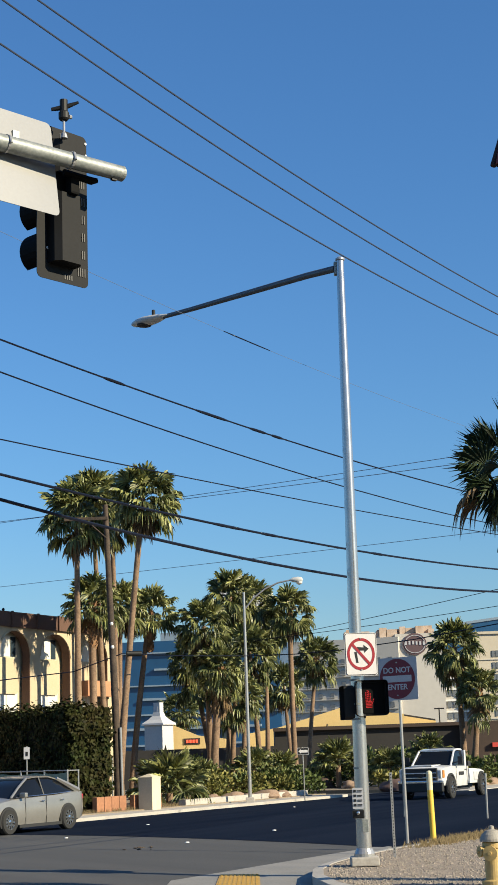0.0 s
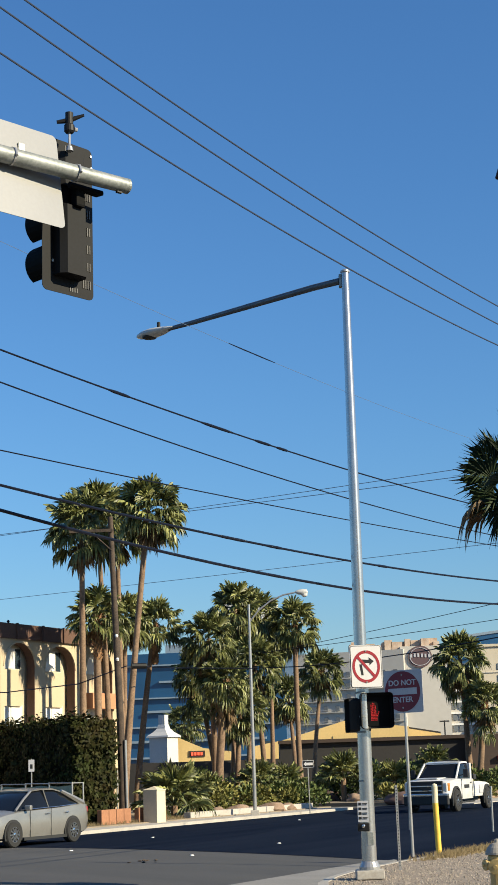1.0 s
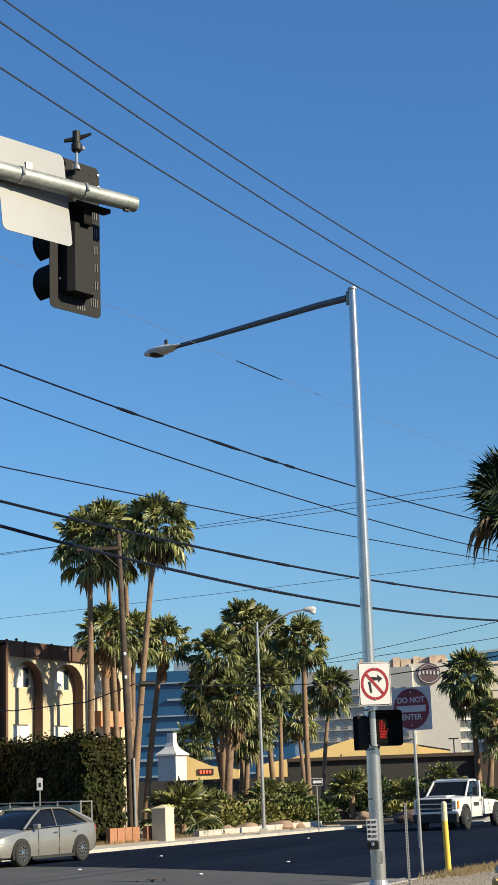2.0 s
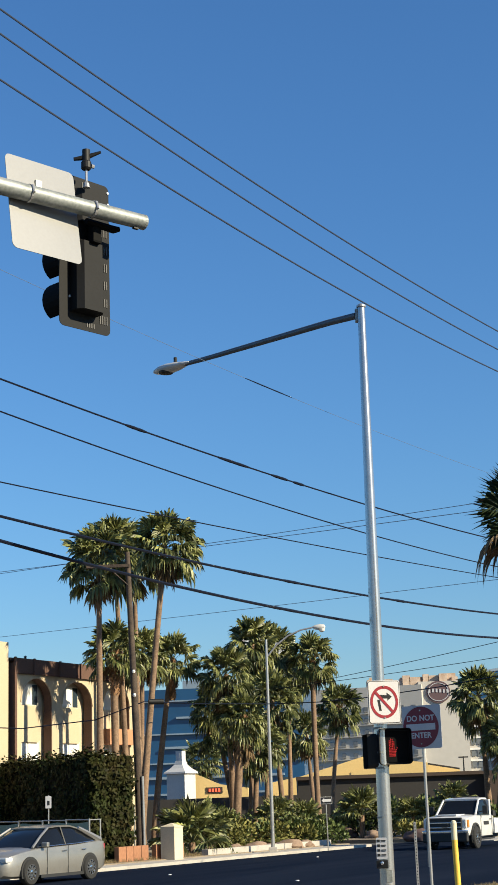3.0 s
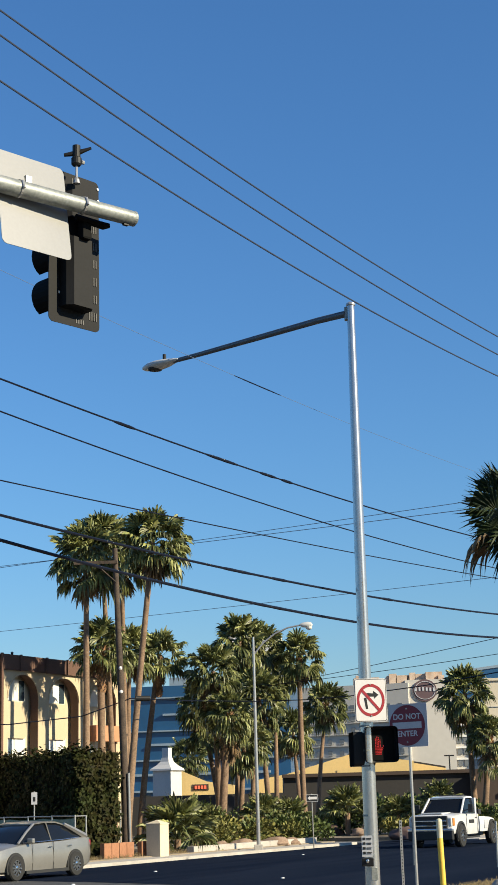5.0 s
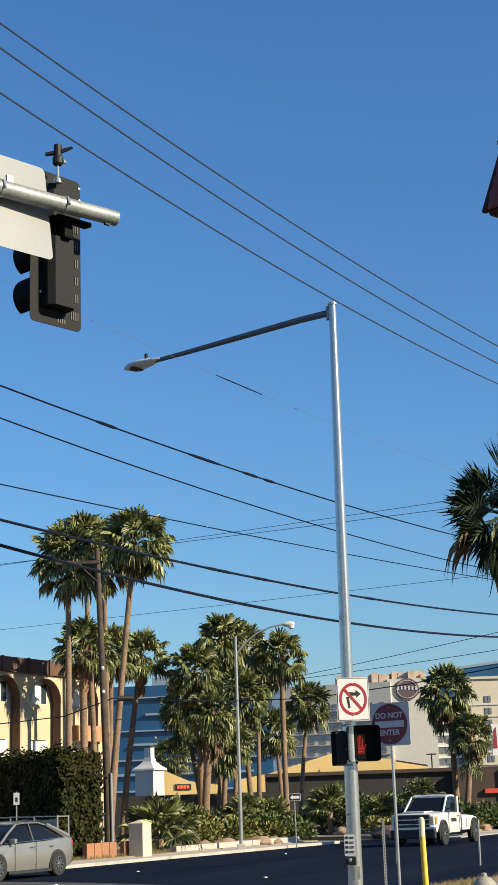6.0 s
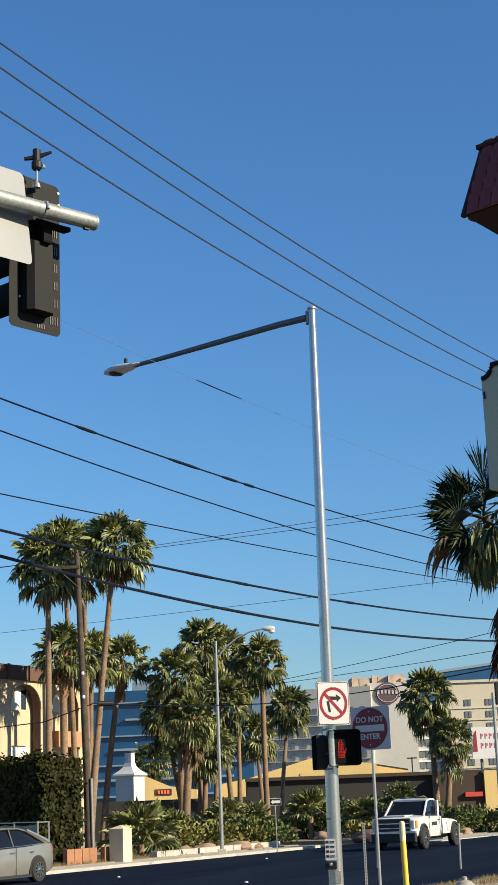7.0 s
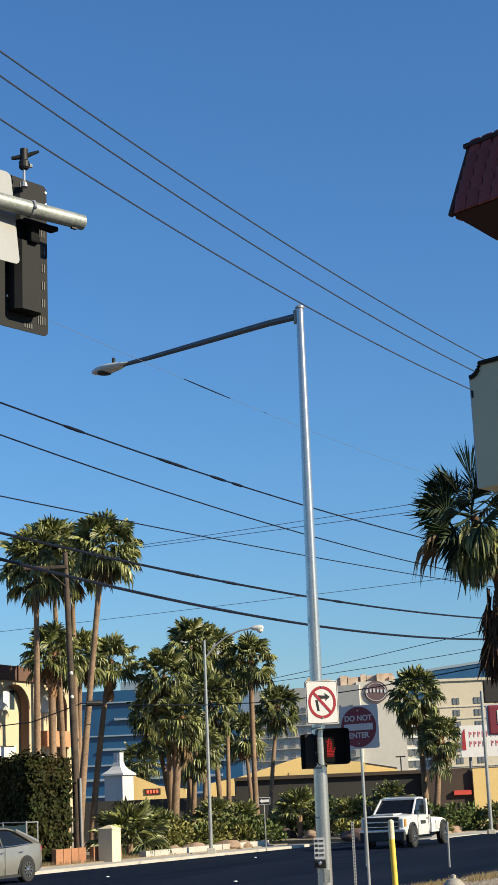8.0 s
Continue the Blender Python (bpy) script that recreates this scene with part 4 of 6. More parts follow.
# ---- shrubs ----
def leaf_clump(V, F, c, rad, n, leaf, rng, flat=1.0):
    for _ in range(n):
        d = Vector((rng.gauss(0, 1), rng.gauss(0, 1), rng.gauss(0, 1))).normalized()
        p = Vector(c) + Vector((d.x * rad[0], d.y * rad[1], d.z * rad[2])) * rng.uniform(0.6, 1.08)
        if p.z < 0.02:
            p.z = rng.uniform(0.02, 0.15)
        up = (d + Vector((rng.uniform(-0.7, 0.7), rng.uniform(-0.7, 0.7), rng.uniform(0, 0.9)))).normalized()
        side = up.cross(Vector((rng.uniform(-1, 1), rng.uniform(-1, 1), rng.uniform(-1, 1)))).normalized()
        l, w = leaf * rng.uniform(0.7, 1.4), leaf * rng.uniform(0.25, 0.45) * flat
        nrm = up.cross(side)
        b = len(V)
        V += [p, p + up * l * 0.5 + nrm * w, p + up * l, p + up * l * 0.5 - nrm * w]
        F.append((b, b + 1, b + 2, b + 3))


def bush(x, y, w, h, label, seed, material, leaf=0.12, dens=1.0, z=0.15):
    rng = random.Random(seed)
    t = thing("shrub", label, "shrub", "verge shrubs", loc=(x, y, z))
    V, F = [], []
    for k in range(7):
        c = (rng.uniform(-0.5, 0.5) * w, rng.uniform(-0.4, 0.4) * w, h * rng.uniform(0.3, 0.62))
        leaf_clump(V, F, c, (w * rng.uniform(0.22, 0.36), w * rng.uniform(0.22, 0.36), h * rng.uniform(0.28, 0.42)), int(150 * dens), leaf, rng)
    raw("foliage", V, F, material, t)
    V, F = [], []
    st = bmesh.new()
    for k in range(6):
        a = k * 1.05
        tube([(0.05 * math.cos(a), 0.05 * math.sin(a), -0.05), (0.3 * w * math.cos(a), 0.3 * w * math.sin(a), h * 0.5)], [0.03, 0.012], 5, st)
    part("stems", st, M_trunk, t)
    return t


def low_palm(x, y, r, label, seed, n=22, z=0.15, base=0.4):
    rng = random.Random(seed)
    t = thing("low_palm", label, "palm", "verge palms", loc=(x, y, z))
    part("stump", tube([(0, 0, -0.05), (0, 0, base)], [0.16, 0.13], 9), M_trunk, t)
    V, F = [], []
    for k in range(n):
        f = k / n
        m = Matrix.Translation((0, 0, base)) @ pose(0, 0, 0, 0, -(75 - 80 * f + rng.uniform(-8, 8)), k * 137.5) @ pose(0, 0, 0, rng.uniform(-20, 20), 0, 0)
        weeping_leaf(V, F, m, r * 0.5, r * 0.62, 24, 1.6, 0.15 + 0.35 * f, rng)
    raw("fronds", V, F, M_frond, t)
    return t


def boulder(x, y, s, seed, z=0.1, material=M_rock, label="rough tan landscape boulder among shrubs"):
    rng = random.Random(seed)
    bm = bmesh.new()
    bmesh.ops.create_icosphere(bm, subdivisions=3, radius=1)
    for v in bm.verts:
        v.co *= 1 + 0.35 * noise.noise(v.co * 1.6 + Vector((seed, 0, 0))) + 0.10 * noise.noise(v.co * 4.5)
        v.co = Vector((v.co.x * s * 1.3, v.co.y * s, max(v.co.z, -0.4) * s * 0.62))
    o = tagged(mesh_ob("boulder", bm, material, True), label, "rock", "boulders")
    o.matrix_world = pose(x, y, z + 0.2 * s, 0, 0, rng.uniform(0, 360))
    return o
# ---- far verge: kerb, walk, planted beds ----
def strip(name, u0, u1, v0, v1, z0, z1, material, label, category):
    p = [road(u0, v0), road(u1, v0), road(u1, v1), road(u0, v1)]
    return tagged(mesh_ob(name, slab([(q.x, q.y) for q in p], z0, z1), material), label, category, kind="structure")


strip("kerb_far", 33, 65.2, -30.72, -30.5, -0.02, 0.15, M_concrete, "pale concrete kerb along the far side", "kerb")
strip("pavement_far", 33, 65.2, -32.0, -30.72, -0.02, 0.145, M_concrete, "narrow pale concrete footway", "pavement")
strip("verge_far", 30, 66, -75, -32.0, -0.02, 0.18, M_dirt, "dry bare dirt and planted verge", "ground")
strip("kerb_side_street", 67.5, 140, -25.7, -25.48, -0.02, 0.15, M_concrete, "pale concrete kerb beyond the driveway", "kerb")
strip("pavement_side", 67.5, 140, -27.6, -25.7, -0.02, 0.145, M_concrete, "pale concrete footway beyond the driveway", "pavement")
strip("verge_side", 72, 150, -75, -27.6, -0.02, 0.17, M_dirt, "planted dirt bed behind the footway", "ground")
strip("planter_kerb", 53.5, 64.4, -32.45, -32.15, 0.1, 0.40, M_concrete, "low pale concrete planter edge", "planter edge")

# hedge
hedge = thing("hedge", "tall clipped dark green hedge with a sunlit end", "hedge", loc=road(47.4, -33.0, 0.15) + Vector((-0.38, 0, 0)), rz=ROAD_YAW - 24)
# local x along the avenue, y away from it
HL, HD, HH = 1.72, 9.0, 3.75
# solid near-black box stands in for the shade deep inside the hedge
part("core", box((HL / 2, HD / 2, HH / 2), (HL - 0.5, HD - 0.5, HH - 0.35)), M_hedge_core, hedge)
rng = random.Random(3)
V, F = [], []
for _ in range(26000):
    side = rng.random()
    if side < 0.34:
        p = Vector((rng.random() * HL, rng.gauss(0, 0.12), rng.random() * HH))
        d = Vector((0, -1, 0))
    elif side < 0.68:
        p = Vector((rng.gauss(0, 0.12), rng.random() * HD, rng.random() * HH))
        d = Vector((-1, 0, 0))
    elif side < 0.8:
        p = Vector((HL + rng.gauss(0, 0.12), rng.random() * HD, rng.random() * HH))
        d = Vector((1, 0, 0))
    else:
        p = Vector((rng.random() * HL, rng.random() * HD, HH + rng.gauss(0, 0.13)))
        d = Vector((0, 0, 1))
    bulge = 0.22 * noise.noise(p * 0.9) + 0.24 * noise.noise(p * 2.9)
    p = p + d * bulge
    p.z = max(p.z, 0.05)
    nrm = (d + Vector((rng.gauss(0, 0.4), rng.gauss(0, 0.4), rng.gauss(0, 0.4)))).normalized()
    up = nrm.cross(Vector((rng.uniform(-1, 1), rng.uniform(-1, 1), rng.uniform(-1, 1)))).normalized()
    sd = up.cross(nrm)
    l, w = rng.uniform(0.10, 0.24), rng.uniform(0.035, 0.075)
    b = len(V)
    V += [p, p + up * l * 0.5 + sd * w, p + up * l, p + up * l * 0.5 - sd * w]
    F.append((b, b + 1, b + 2, b + 3))
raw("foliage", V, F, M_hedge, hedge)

# screened chain-link fence
fence = thing("screened_fence", "galvanised fence panels hung with torn green screen cloth", "fence", loc=road(46.3, -32.4, 0.15) + Vector((-0.3, 0, 0)), rz=ROAD_YAW - 8)
FX = [0, 1.15, 2.35, 3.6, 4.9, 6.2, 7.6]
for y in FX:
    part("post", tube([(0, y, -0.1), (0, y, 1.62)], 0.03, 8), M_galv, fence)
for a, b in zip(FX, FX[1:]):
    part("top_rail", tube([(0, a, 1.58), (0, b, 1.60)], 0.022, 6), M_galv, fence)
    part("middle_rail", tube([(0, a, 0.85), (0, b, 0.85)], 0.018, 6), M_galv, fence)
    bm = bmesh.new()
    n = 8
    hc = 1.46 if b < 5 else 1.08
    g = [[bm.verts.new((0.03 + 0.03 * math.sin(3.1 * (a + (b - a) * i / n) + j), a + 0.03 + (b - a - 0.06) * i / n, 0.06 + (hc - 0.05 * abs(math.sin(1.7 * a + i * 0.35))) * j / n)) for j in range(n + 1)] for i in range(n + 1)]
    for i in range(n):
        for j in range(n):
            bm.faces.new((g[i][j], g[i + 1][j], g[i + 1][j + 1], g[i][j + 1]))
    part("screen_cloth", bm, M_mesh, fence)
part("notice", box((-0.05, 6.3, 1.35), (0.01, 0.32, 0.3)), M_signwhite, fence)
part("end_panel_post", tube([(0.55, -0.02, -0.1), (0.55, -0.02, 1.6)], 0.028, 8), M_galv, fence)
part("end_top_rail", tube([(0, 0, 1.58), (0.55, -0.02, 1.58)], 0.02, 6), M_galv, fence)

def plastic_chair(p, rz):
    t = thing("plastic_chair", "white plastic garden chair standing behind the fence", "chair", "white chairs", loc=p, rz=rz)
    part("seat", box((0, 0, 0.43), (0.5, 0.48, 0.03), bevel=0.01), M_white, t)
    for x in (-0.18, -0.06, 0.06, 0.18):
        part("back_slat", box((x, 0.25, 0.72), (0.06, 0.02, 0.5)), M_white, t)
    part("top_rail", box((0, 0.255, 0.98), (0.5, 0.03, 0.08), bevel=0.01), M_white, t)
    for x in (-0.22, 0.22):
        part("arm", box((x, 0.02, 0.66), (0.05, 0.5, 0.03)), M_white, t)
        for y in (-0.2, 0.22):
            part("leg", box((x, y, 0.33), (0.045, 0.045, 0.66)), M_white, t)


plastic_chair(road(46.9, -39.0, 0.55), 150)
plastic_chair(road(46.8, -38.2, 0.55), 170)
deck = tagged(mesh_ob("deck", slab([tuple(road(46.5, -40.5)[:2]), tuple(road(47.6, -40.5)[:2]), tuple(road(47.6, -37.4)[:2]), tuple(road(46.5, -37.4)[:2])], 0.1, 0.55), M_wood), "low dark timber platform behind the fence", "platform")
low = thing("low_wall", "low rust-coloured block wall under the hedge", "wall", loc=road(47.6, -32.45, 0.12), rz=ROAD_YAW)
for k in range(9):
    if k in (4, 7):
        continue
    part("block", box((0.25 + k * 0.5, 0.05, 0.30), (0.47, 0.2, 0.6), bevel=0.01), M_rosewall, low)

# pedestal
pd = thing("utility_pedestal", "cream stucco pedestal with a low pyramid cap on the verge", "pedestal", loc=(-4.25, 59.6, 0.15), rz=ROAD_YAW)
part("body", box((0, 0, 0.58), (0.62, 0.62, 1.2), bevel=0.015), M_pedestal, pd)
part("cap", lathe([(0.46, 0.0), (0.46, 0.04), (0.02, 0.17)], 4, m=pose(0, 0, 1.17, 0, 0, 45)), M_pedestal, pd)

# utility pole
up_ = thing("utility_pole", "weathered wooden utility pole with a short crossarm", "utility pole", loc=(-5.40, 59.3, 0.15))
part("shaft", tube([(0, 0, -0.1), (-0.08, 0, 4), (-0.22, 0, 8), (-0.35, 0, 11.75)], [0.155, 0.14, 0.12, 0.10], 14), M_wood, up_, smooth=True)
part("crossarm", box((-1.1, -0.1, 11.2), (1.7, 0.1, 0.12)), M_wood, up_)
part("brace", tube([(-0.3, -0.1, 10.4), (-1.1, -0.1, 11.15)], 0.03, 6), M_wood, up_)
part("conduit", tube([(0.15, -0.12, -0.1), (0.11, -0.12, 3.1)], 0.055, 10), M_galv, up_)
part("thin_conduit", tube([(-0.22, -0.12, -0.1), (-0.22, -0.12, 2.0)], 0.03, 8), M_galv, up_)
part("splice_case", tube([(0.35, 0.5, 5.93), (0.9, 0.7, 5.93)], 0.11, 10), M_black, up_)
for z in (6.1, 7.0):
    part("insulator", lathe([(0.05, 0), (0.07, 0.06), (0.04, 0.12)], 10, m=pose(-0.022 * z, -0.2, z)), M_white, up_)

# far street lamp
fl = thing("street_light", "slim grey street light with a curved bracket arm", "street lamp", loc=(-0.47, 64.8, 0.1))
part("base", box((0, 0, 0.12), (0.36, 0.36, 0.24), bevel=0.03), M_concrete, fl)
part("shaft", tube([(0, 0, 0.1), (0.02, 0, 8.75)], [0.085, 0.05], 12), M_galv, fl, smooth=True)
part("arm", tube([(0.02, 0, 8.0), (0.45, 0, 8.5), (0.95, 0, 8.87), (1.5, 0, 9.1), (2.05, 0, 9.2)], 0.035, 8), M_galv, fl, smooth=True)
part("luminaire", lathe([(0.03, 0), (0.10, 0.12), (0.13, 0.35), (0.11, 0.5), (0.02, 0.56)], 12, m=Matrix.Translation((2.0, 0, 9.2)) @ pose(0, 0, 0, 0, 90, 0)), M_luminaire, fl, smooth=True)
part("lens", lathe([(0.14, 0), (0.12, -0.1), (0.03, -0.15)], 12, m=pose(2.4, 0, 9.13)), M_lamp, fl)
rl = thing("street_light", "slim grey street light by the far footway", "street lamp", loc=(13.3, 77.5, 0.1))
part("shaft", tube([(0, 0, -0.1), (0.02, 0, 7.0)], [0.10, 0.075], 10), M_galv, rl, smooth=True)
part("base", box((0, 0, 0.1), (0.36, 0.36, 0.24), bevel=0.03), M_concrete, rl)

# one-way sign
ow = thing("one_way_sign", "small black one-way sign with a white arrow on a post", "road sign", loc=(1.86, 67.0, 0.12))
part("post", tube([(0, 0.02, -0.05), (-0.02, 0.02, 2.2)], 0.025, 8), M_galv, ow)
part("plate", prism(rounded(0.5, 0.30, 0.03), 0.006, m=pose(0, -0.02, 2.02)), M_signwhite, ow)
part("panel", prism(rounded(0.47, 0.27, 0.02), 0.004, m=pose(0, -0.026, 2.02)), M_signblack, ow)
part("arrow", prism([(-0.2, 0), (-0.09, 0.1), (-0.09, 0.055), (0.2, 0.055), (0.2, -0.055), (-0.09, -0.055), (-0.09, -0.1)], 0.004, m=pose(0, -0.031, 2.02)), M_signwhite, ow)
ys = thing("small_sign", "small weathered white notice on a thin post behind the fence", "sign", loc=road(47.2, -34.2, 0.15) + Vector((-0.85, 0, 0)))
part("post", tube([(0, 0, -0.05), (0, 0, 2.5)], 0.025, 8), M_galv, ys)
part("plate", prism(rounded(0.22, 0.44, 0.02), 0.006, m=pose(0, -0.03, 2.25)), M_signgrey, ys)
part("mark", box((0, -0.036, 2.22), (0.09, 0.004, 0.16)), M_signblack, ys)

# ---- motel with arches ----
mo = thing("motel", "two-storey cream stucco motel with arched bays and brown mansard roof", "building", loc=road(0, -40.2, 0), rz=ROAD_YAW)
EAVE, RTOP = 7.78, 8.42
for i, (u0, u1, a0, a1) in enumerate(((51.35, 54.45, 51.95, 54.1), (54.45, 57.5, 54.85, 57.1), (57.5, 60.5, 57.95, 60.1))):
    c, r = (a0 + a1) / 2, (a1 - a0) / 2
    spring = 6.62
    poly = [(u0, 0.1), (u0, EAVE), (u1, EAVE), (u1, 0.1), (a1 - 0.06, 0.1), (a1, spring)]
    for k in range(1, 12):
        a = math.pi * k / 12
        poly.append((c + r * math.cos(a), spring + 1.02 * math.sin(a)))
    poly += [(a0, spring), (a0 + 0.06, 0.1)]
    part("arch_wall", prism(poly, 0.28, m=pose(0, 0.14, 0)), M_stucco, mo)
    rim = bmesh.new()
    prev = None
    for k in range(13):
        a = math.pi * k / 12
        q = [(c + (r + d) * math.cos(a), y, spring + (1.02 + d) * math.sin(a)) for d, y in ((0.0, -0.03), (0.07, -0.03), (0.07, 0.3), (0.0, 0.3))]
        q = [rim.verts.new(p) for p in q]
        if prev:
            for j in range(4):
                rim.faces.new((prev[j], prev[(j + 1) % 4], q[(j + 1) % 4], q[j]))
        prev = q
    bmesh.ops.recalc_face_normals(rim, faces=rim.faces)
    part("arch_trim", rim, M_stucco, mo)
    # right side of the reveal only: roof brown stands in for its shade
    jamb = bmesh.new()
    prev = None
    path = [(a1 - 0.075, 0.1), (a1 - 0.02, spring)] + [(c + (r - 0.02) * math.cos(radians(q)), spring + 1.0 * math.sin(radians(q))) for q in range(15, 106, 15)]
    for px, pz in path:
        q = [jamb.verts.new(p) for p in ((px, 0.02, pz), (px + 0.03, 0.02, pz + 0.02), (px + 0.03, 0.42, pz + 0.02), (px, 0.42, pz))]
        if prev:
            for j in range(4):
                jamb.faces.new((prev[j], prev[(j + 1) % 4], q[(j + 1) % 4], q[j]))
        prev = q
    bmesh.ops.recalc_face_normals(jamb, faces=jamb.faces)
    part("arch_reveal", jamb, M_mansard, mo, "arch reveal coloured dark brown for its shade")
    part("recess_wall", box((c, 0.62, 3.9), (u1 - u0, 0.12, 7.7)), M_stucco_in, mo)
    w2 = part("window", box((c + 0.05, 0.55, 7.0), (1.45, 0.05, 0.95)), M_frame, mo, "upper window with pale curtains")
    part("curtain", box((c - 0.16, 0.515, 7.0), (0.95, 0.02, 0.85)), M_curtain, w2)
    part("pane", box((c + 0.53, 0.515, 7.0), (0.36, 0.02, 0.85)), M_glass, w2)
    part("balcony_panel", box((c - 0.12, 0.48, 5.75), (1.55, 0.14, 1.55)), M_stucco, mo)
    w1 = part("window", box((c + 0.05, 0.55, 4.45), (1.7, 0.05, 1.2)), M_frame, mo, "lower window")
    part("curtain", box((c - 0.38, 0.515, 4.45), (0.72, 0.02, 1.08)), M_curtain, w1)
    part("pane", box((c + 0.42, 0.515, 4.45), (0.72, 0.02, 1.08)), M_curtain, w1)
    part("soffit", box((c, 0.45, EAVE - 0.05), (u1 - u0, 0.3, 0.08)), M_stucco_in, mo)
ms = bmesh.new()
prism([(51.2, EAVE), (60.7, EAVE), (60.5, RTOP), (51.4, RTOP)], 0.05, bm=ms, m=pose(0, -0.12, 0))
part("mansard", ms, M_mansard, mo, "brown sloped roof band")
for u in (51.3, 52.6, 54.45, 56.0, 57.5, 59.0, 60.4):
    part("mansard_rib", box((u, -0.19, (EAVE + RTOP) / 2), (0.09, 0.1, RTOP - EAVE + 0.05)), M_mansard, mo)
part("roof_deck", box((56, 5, RTOP - 0.06), (9.6, 10, 0.12)), M_mansard, mo)
part("rear_body", box((56, 6.1, 4.1), (9.4, 9.8, 8.0)), M_stucco_in, mo)
part("end_fin", box((51.28, 0.0, 4.1), (0.14, 0.5, 8.2)), M_mansard, mo, "dark brown vertical fin")
part("end_block", box((49.3, 1.2, 4.55), (3.3, 2.6, 8.95)), M_stucco, mo, "taller plain cream end wall")
part("balcony_panel", box((59.2, 0.05, 5.3), (2.0, 0.5, 0.7)), M_terracotta, mo, "orange balcony front")
part("end_pier", box((60.55, -0.05, 4.0), (0.16, 0.3, 8.0)), M_white, mo)
for u in (53.0, 58.8):
    part("roof_vent", lathe([(0.05, 0), (0.05, 0.18), (0.08, 0.2), (0.02, 0.26)], 8, m=pose(u, 0.6, RTOP - 0.02)), M_black, mo)


# ---- far buildings ----
def windows(parent, origin, dx, dz, nx, nz, w, h, material, depth=0.3):
    bw = (w, depth, h)
    me = None
    for i in range(nx):
        for k in range(nz):
            p = (origin[0] + i * dx, origin[1], origin[2] + k * dz)
            if me is None:
                first = part("window", box((0, 0, 0), bw), material, parent)
                first.location = p
                me = first.data
            else:
                o = new("window", me)
                o.parent = parent
                o.location = p


bl = thing("glass_building", "blue glass office block with pale horizontal slab bands", "building", loc=(-9.5, 232, 0), rz=-6)
part("facade", box((0, 8, 9.8), (26, 16, 19.6)), M_tower_glass, bl)
for k, (x, w, z, h) in enumerate(((0, 26.2, 1.6, 0.3), (0, 26.2, 4.1, 0.28), (-1.5, 23, 6.5, 0.36), (0, 26.2, 8.6, 0.22), (2.5, 21, 10.9, 0.34), (-3, 17, 12.9, 0.2), (3.5, 19, 15.3, 0.3), (0, 26.2, 17.8, 0.2))):
    part("slab_band", box((x, -0.25, z), (w, 0.6, h)), M_slab, bl)
for k in range(9):
    part("dark_bay", box((-11.5 + 2.7 * k, -0.06, 2.85 if k % 2 else 5.3), (1.5, 0.16, 1.5)), M_glass, bl, "dark ground-level bay")
part("parapet", box((4, 1, 20.2), (18, 2, 1.2)), M_slab, bl)
part("plant_screen", box((7.5, 6, 24.0), (8, 6, 6.5)), M_white, bl)

b2 = thing("glass_building", "long dark blue glass building with a slanted roof", "building", loc=(95, 620, 0))
part("facade", prism([(-20, 0), (60, 0), (60, 62), (20, 54), (-20, 49.5)], 30), M_tower_glass, b2)
part("roof_edge", prism([(-20, 49.3), (20, 53.8), (60, 61.8), (60, 62.8), (20, 54.8), (-20, 50.3)], 31), M_slab, b2)

ho = thing("hotel", "large pale hotel block with rows of windows and a round logo", "building", loc=(0, 430, 0))
part("main_wall", box((45.6, 6, 17.1), (13.2, 12, 34.2)), M_hotel, ho)
part("left_wing", box((0, 0, 16.7), (36, 12, 33.4), m=pose(24, 9.5, 0, 0, 0, -16)), M_hotel, ho)
part("balcony_wing", box((57, 8, 14.6), (10.5, 12, 29.2)), M_hotel, ho)
part("right_wing", box((83, 5, 16.9), (44, 12, 33.8)), M_hotel_cream, ho)
part("cornice", box((83, -1.2, 33.6), (44.4, 0.6, 0.7)), M_hotel_cream, ho)
for k in range(9):
    part("floor_band", box((57, 1.8, 3.0 + 3.1 * k), (9.6, 0.5, 0.5)), M_white, ho)
windows(ho, (53.4, 1.9, 5.0), 1.75, 3.1, 5, 8, 1.2, 1.7, M_hotel_win)
windows(ho, (66.0, -1.05, 5.0), 5.9, 3.25, 7, 8, 0.75, 1.7, M_hotel_win)
windows(ho, (67.05, -1.05, 5.0), 5.9, 3.25, 7, 8, 0.75, 1.7, M_hotel_win)
for k in range(8):
    part("string_course", box((83, -1.1, 3.4 + 3.25 * k), (44.2, 0.3, 0.18)), M_hotel, ho)
wm = Matrix.LocRotScale((24, 9.5, 0), Euler((0, 0, radians(-16))), None)
lw = new("wing_windows")
lw.parent = ho
lw.matrix_local = wm
windows(lw, (-15, -6.1, 5.5), 3.4, 3.1, 10, 8, 1.15, 1.45, M_hotel_win)
for k in range(8):
    part("balcony_slab", box((0, -6.35, 4.35 + 3.1 * k), (35, 0.7, 0.22)), M_hotel, lw)
    part("balcony_rail", box((0, -6.6, 5.0 + 3.1 * k), (35, 0.08, 0.08)), M_hotel, lw)
for x, y, w, h in ((40, 8, 11, 2.3), (47.6, 6.2, 4.4, 2.9), (29, 14, 7, 2.4)):
    part("plant_room", box((x, y, 33.6 + h / 2), (w, 7, h)), M_tan, ho, "tan rooftop plant room")
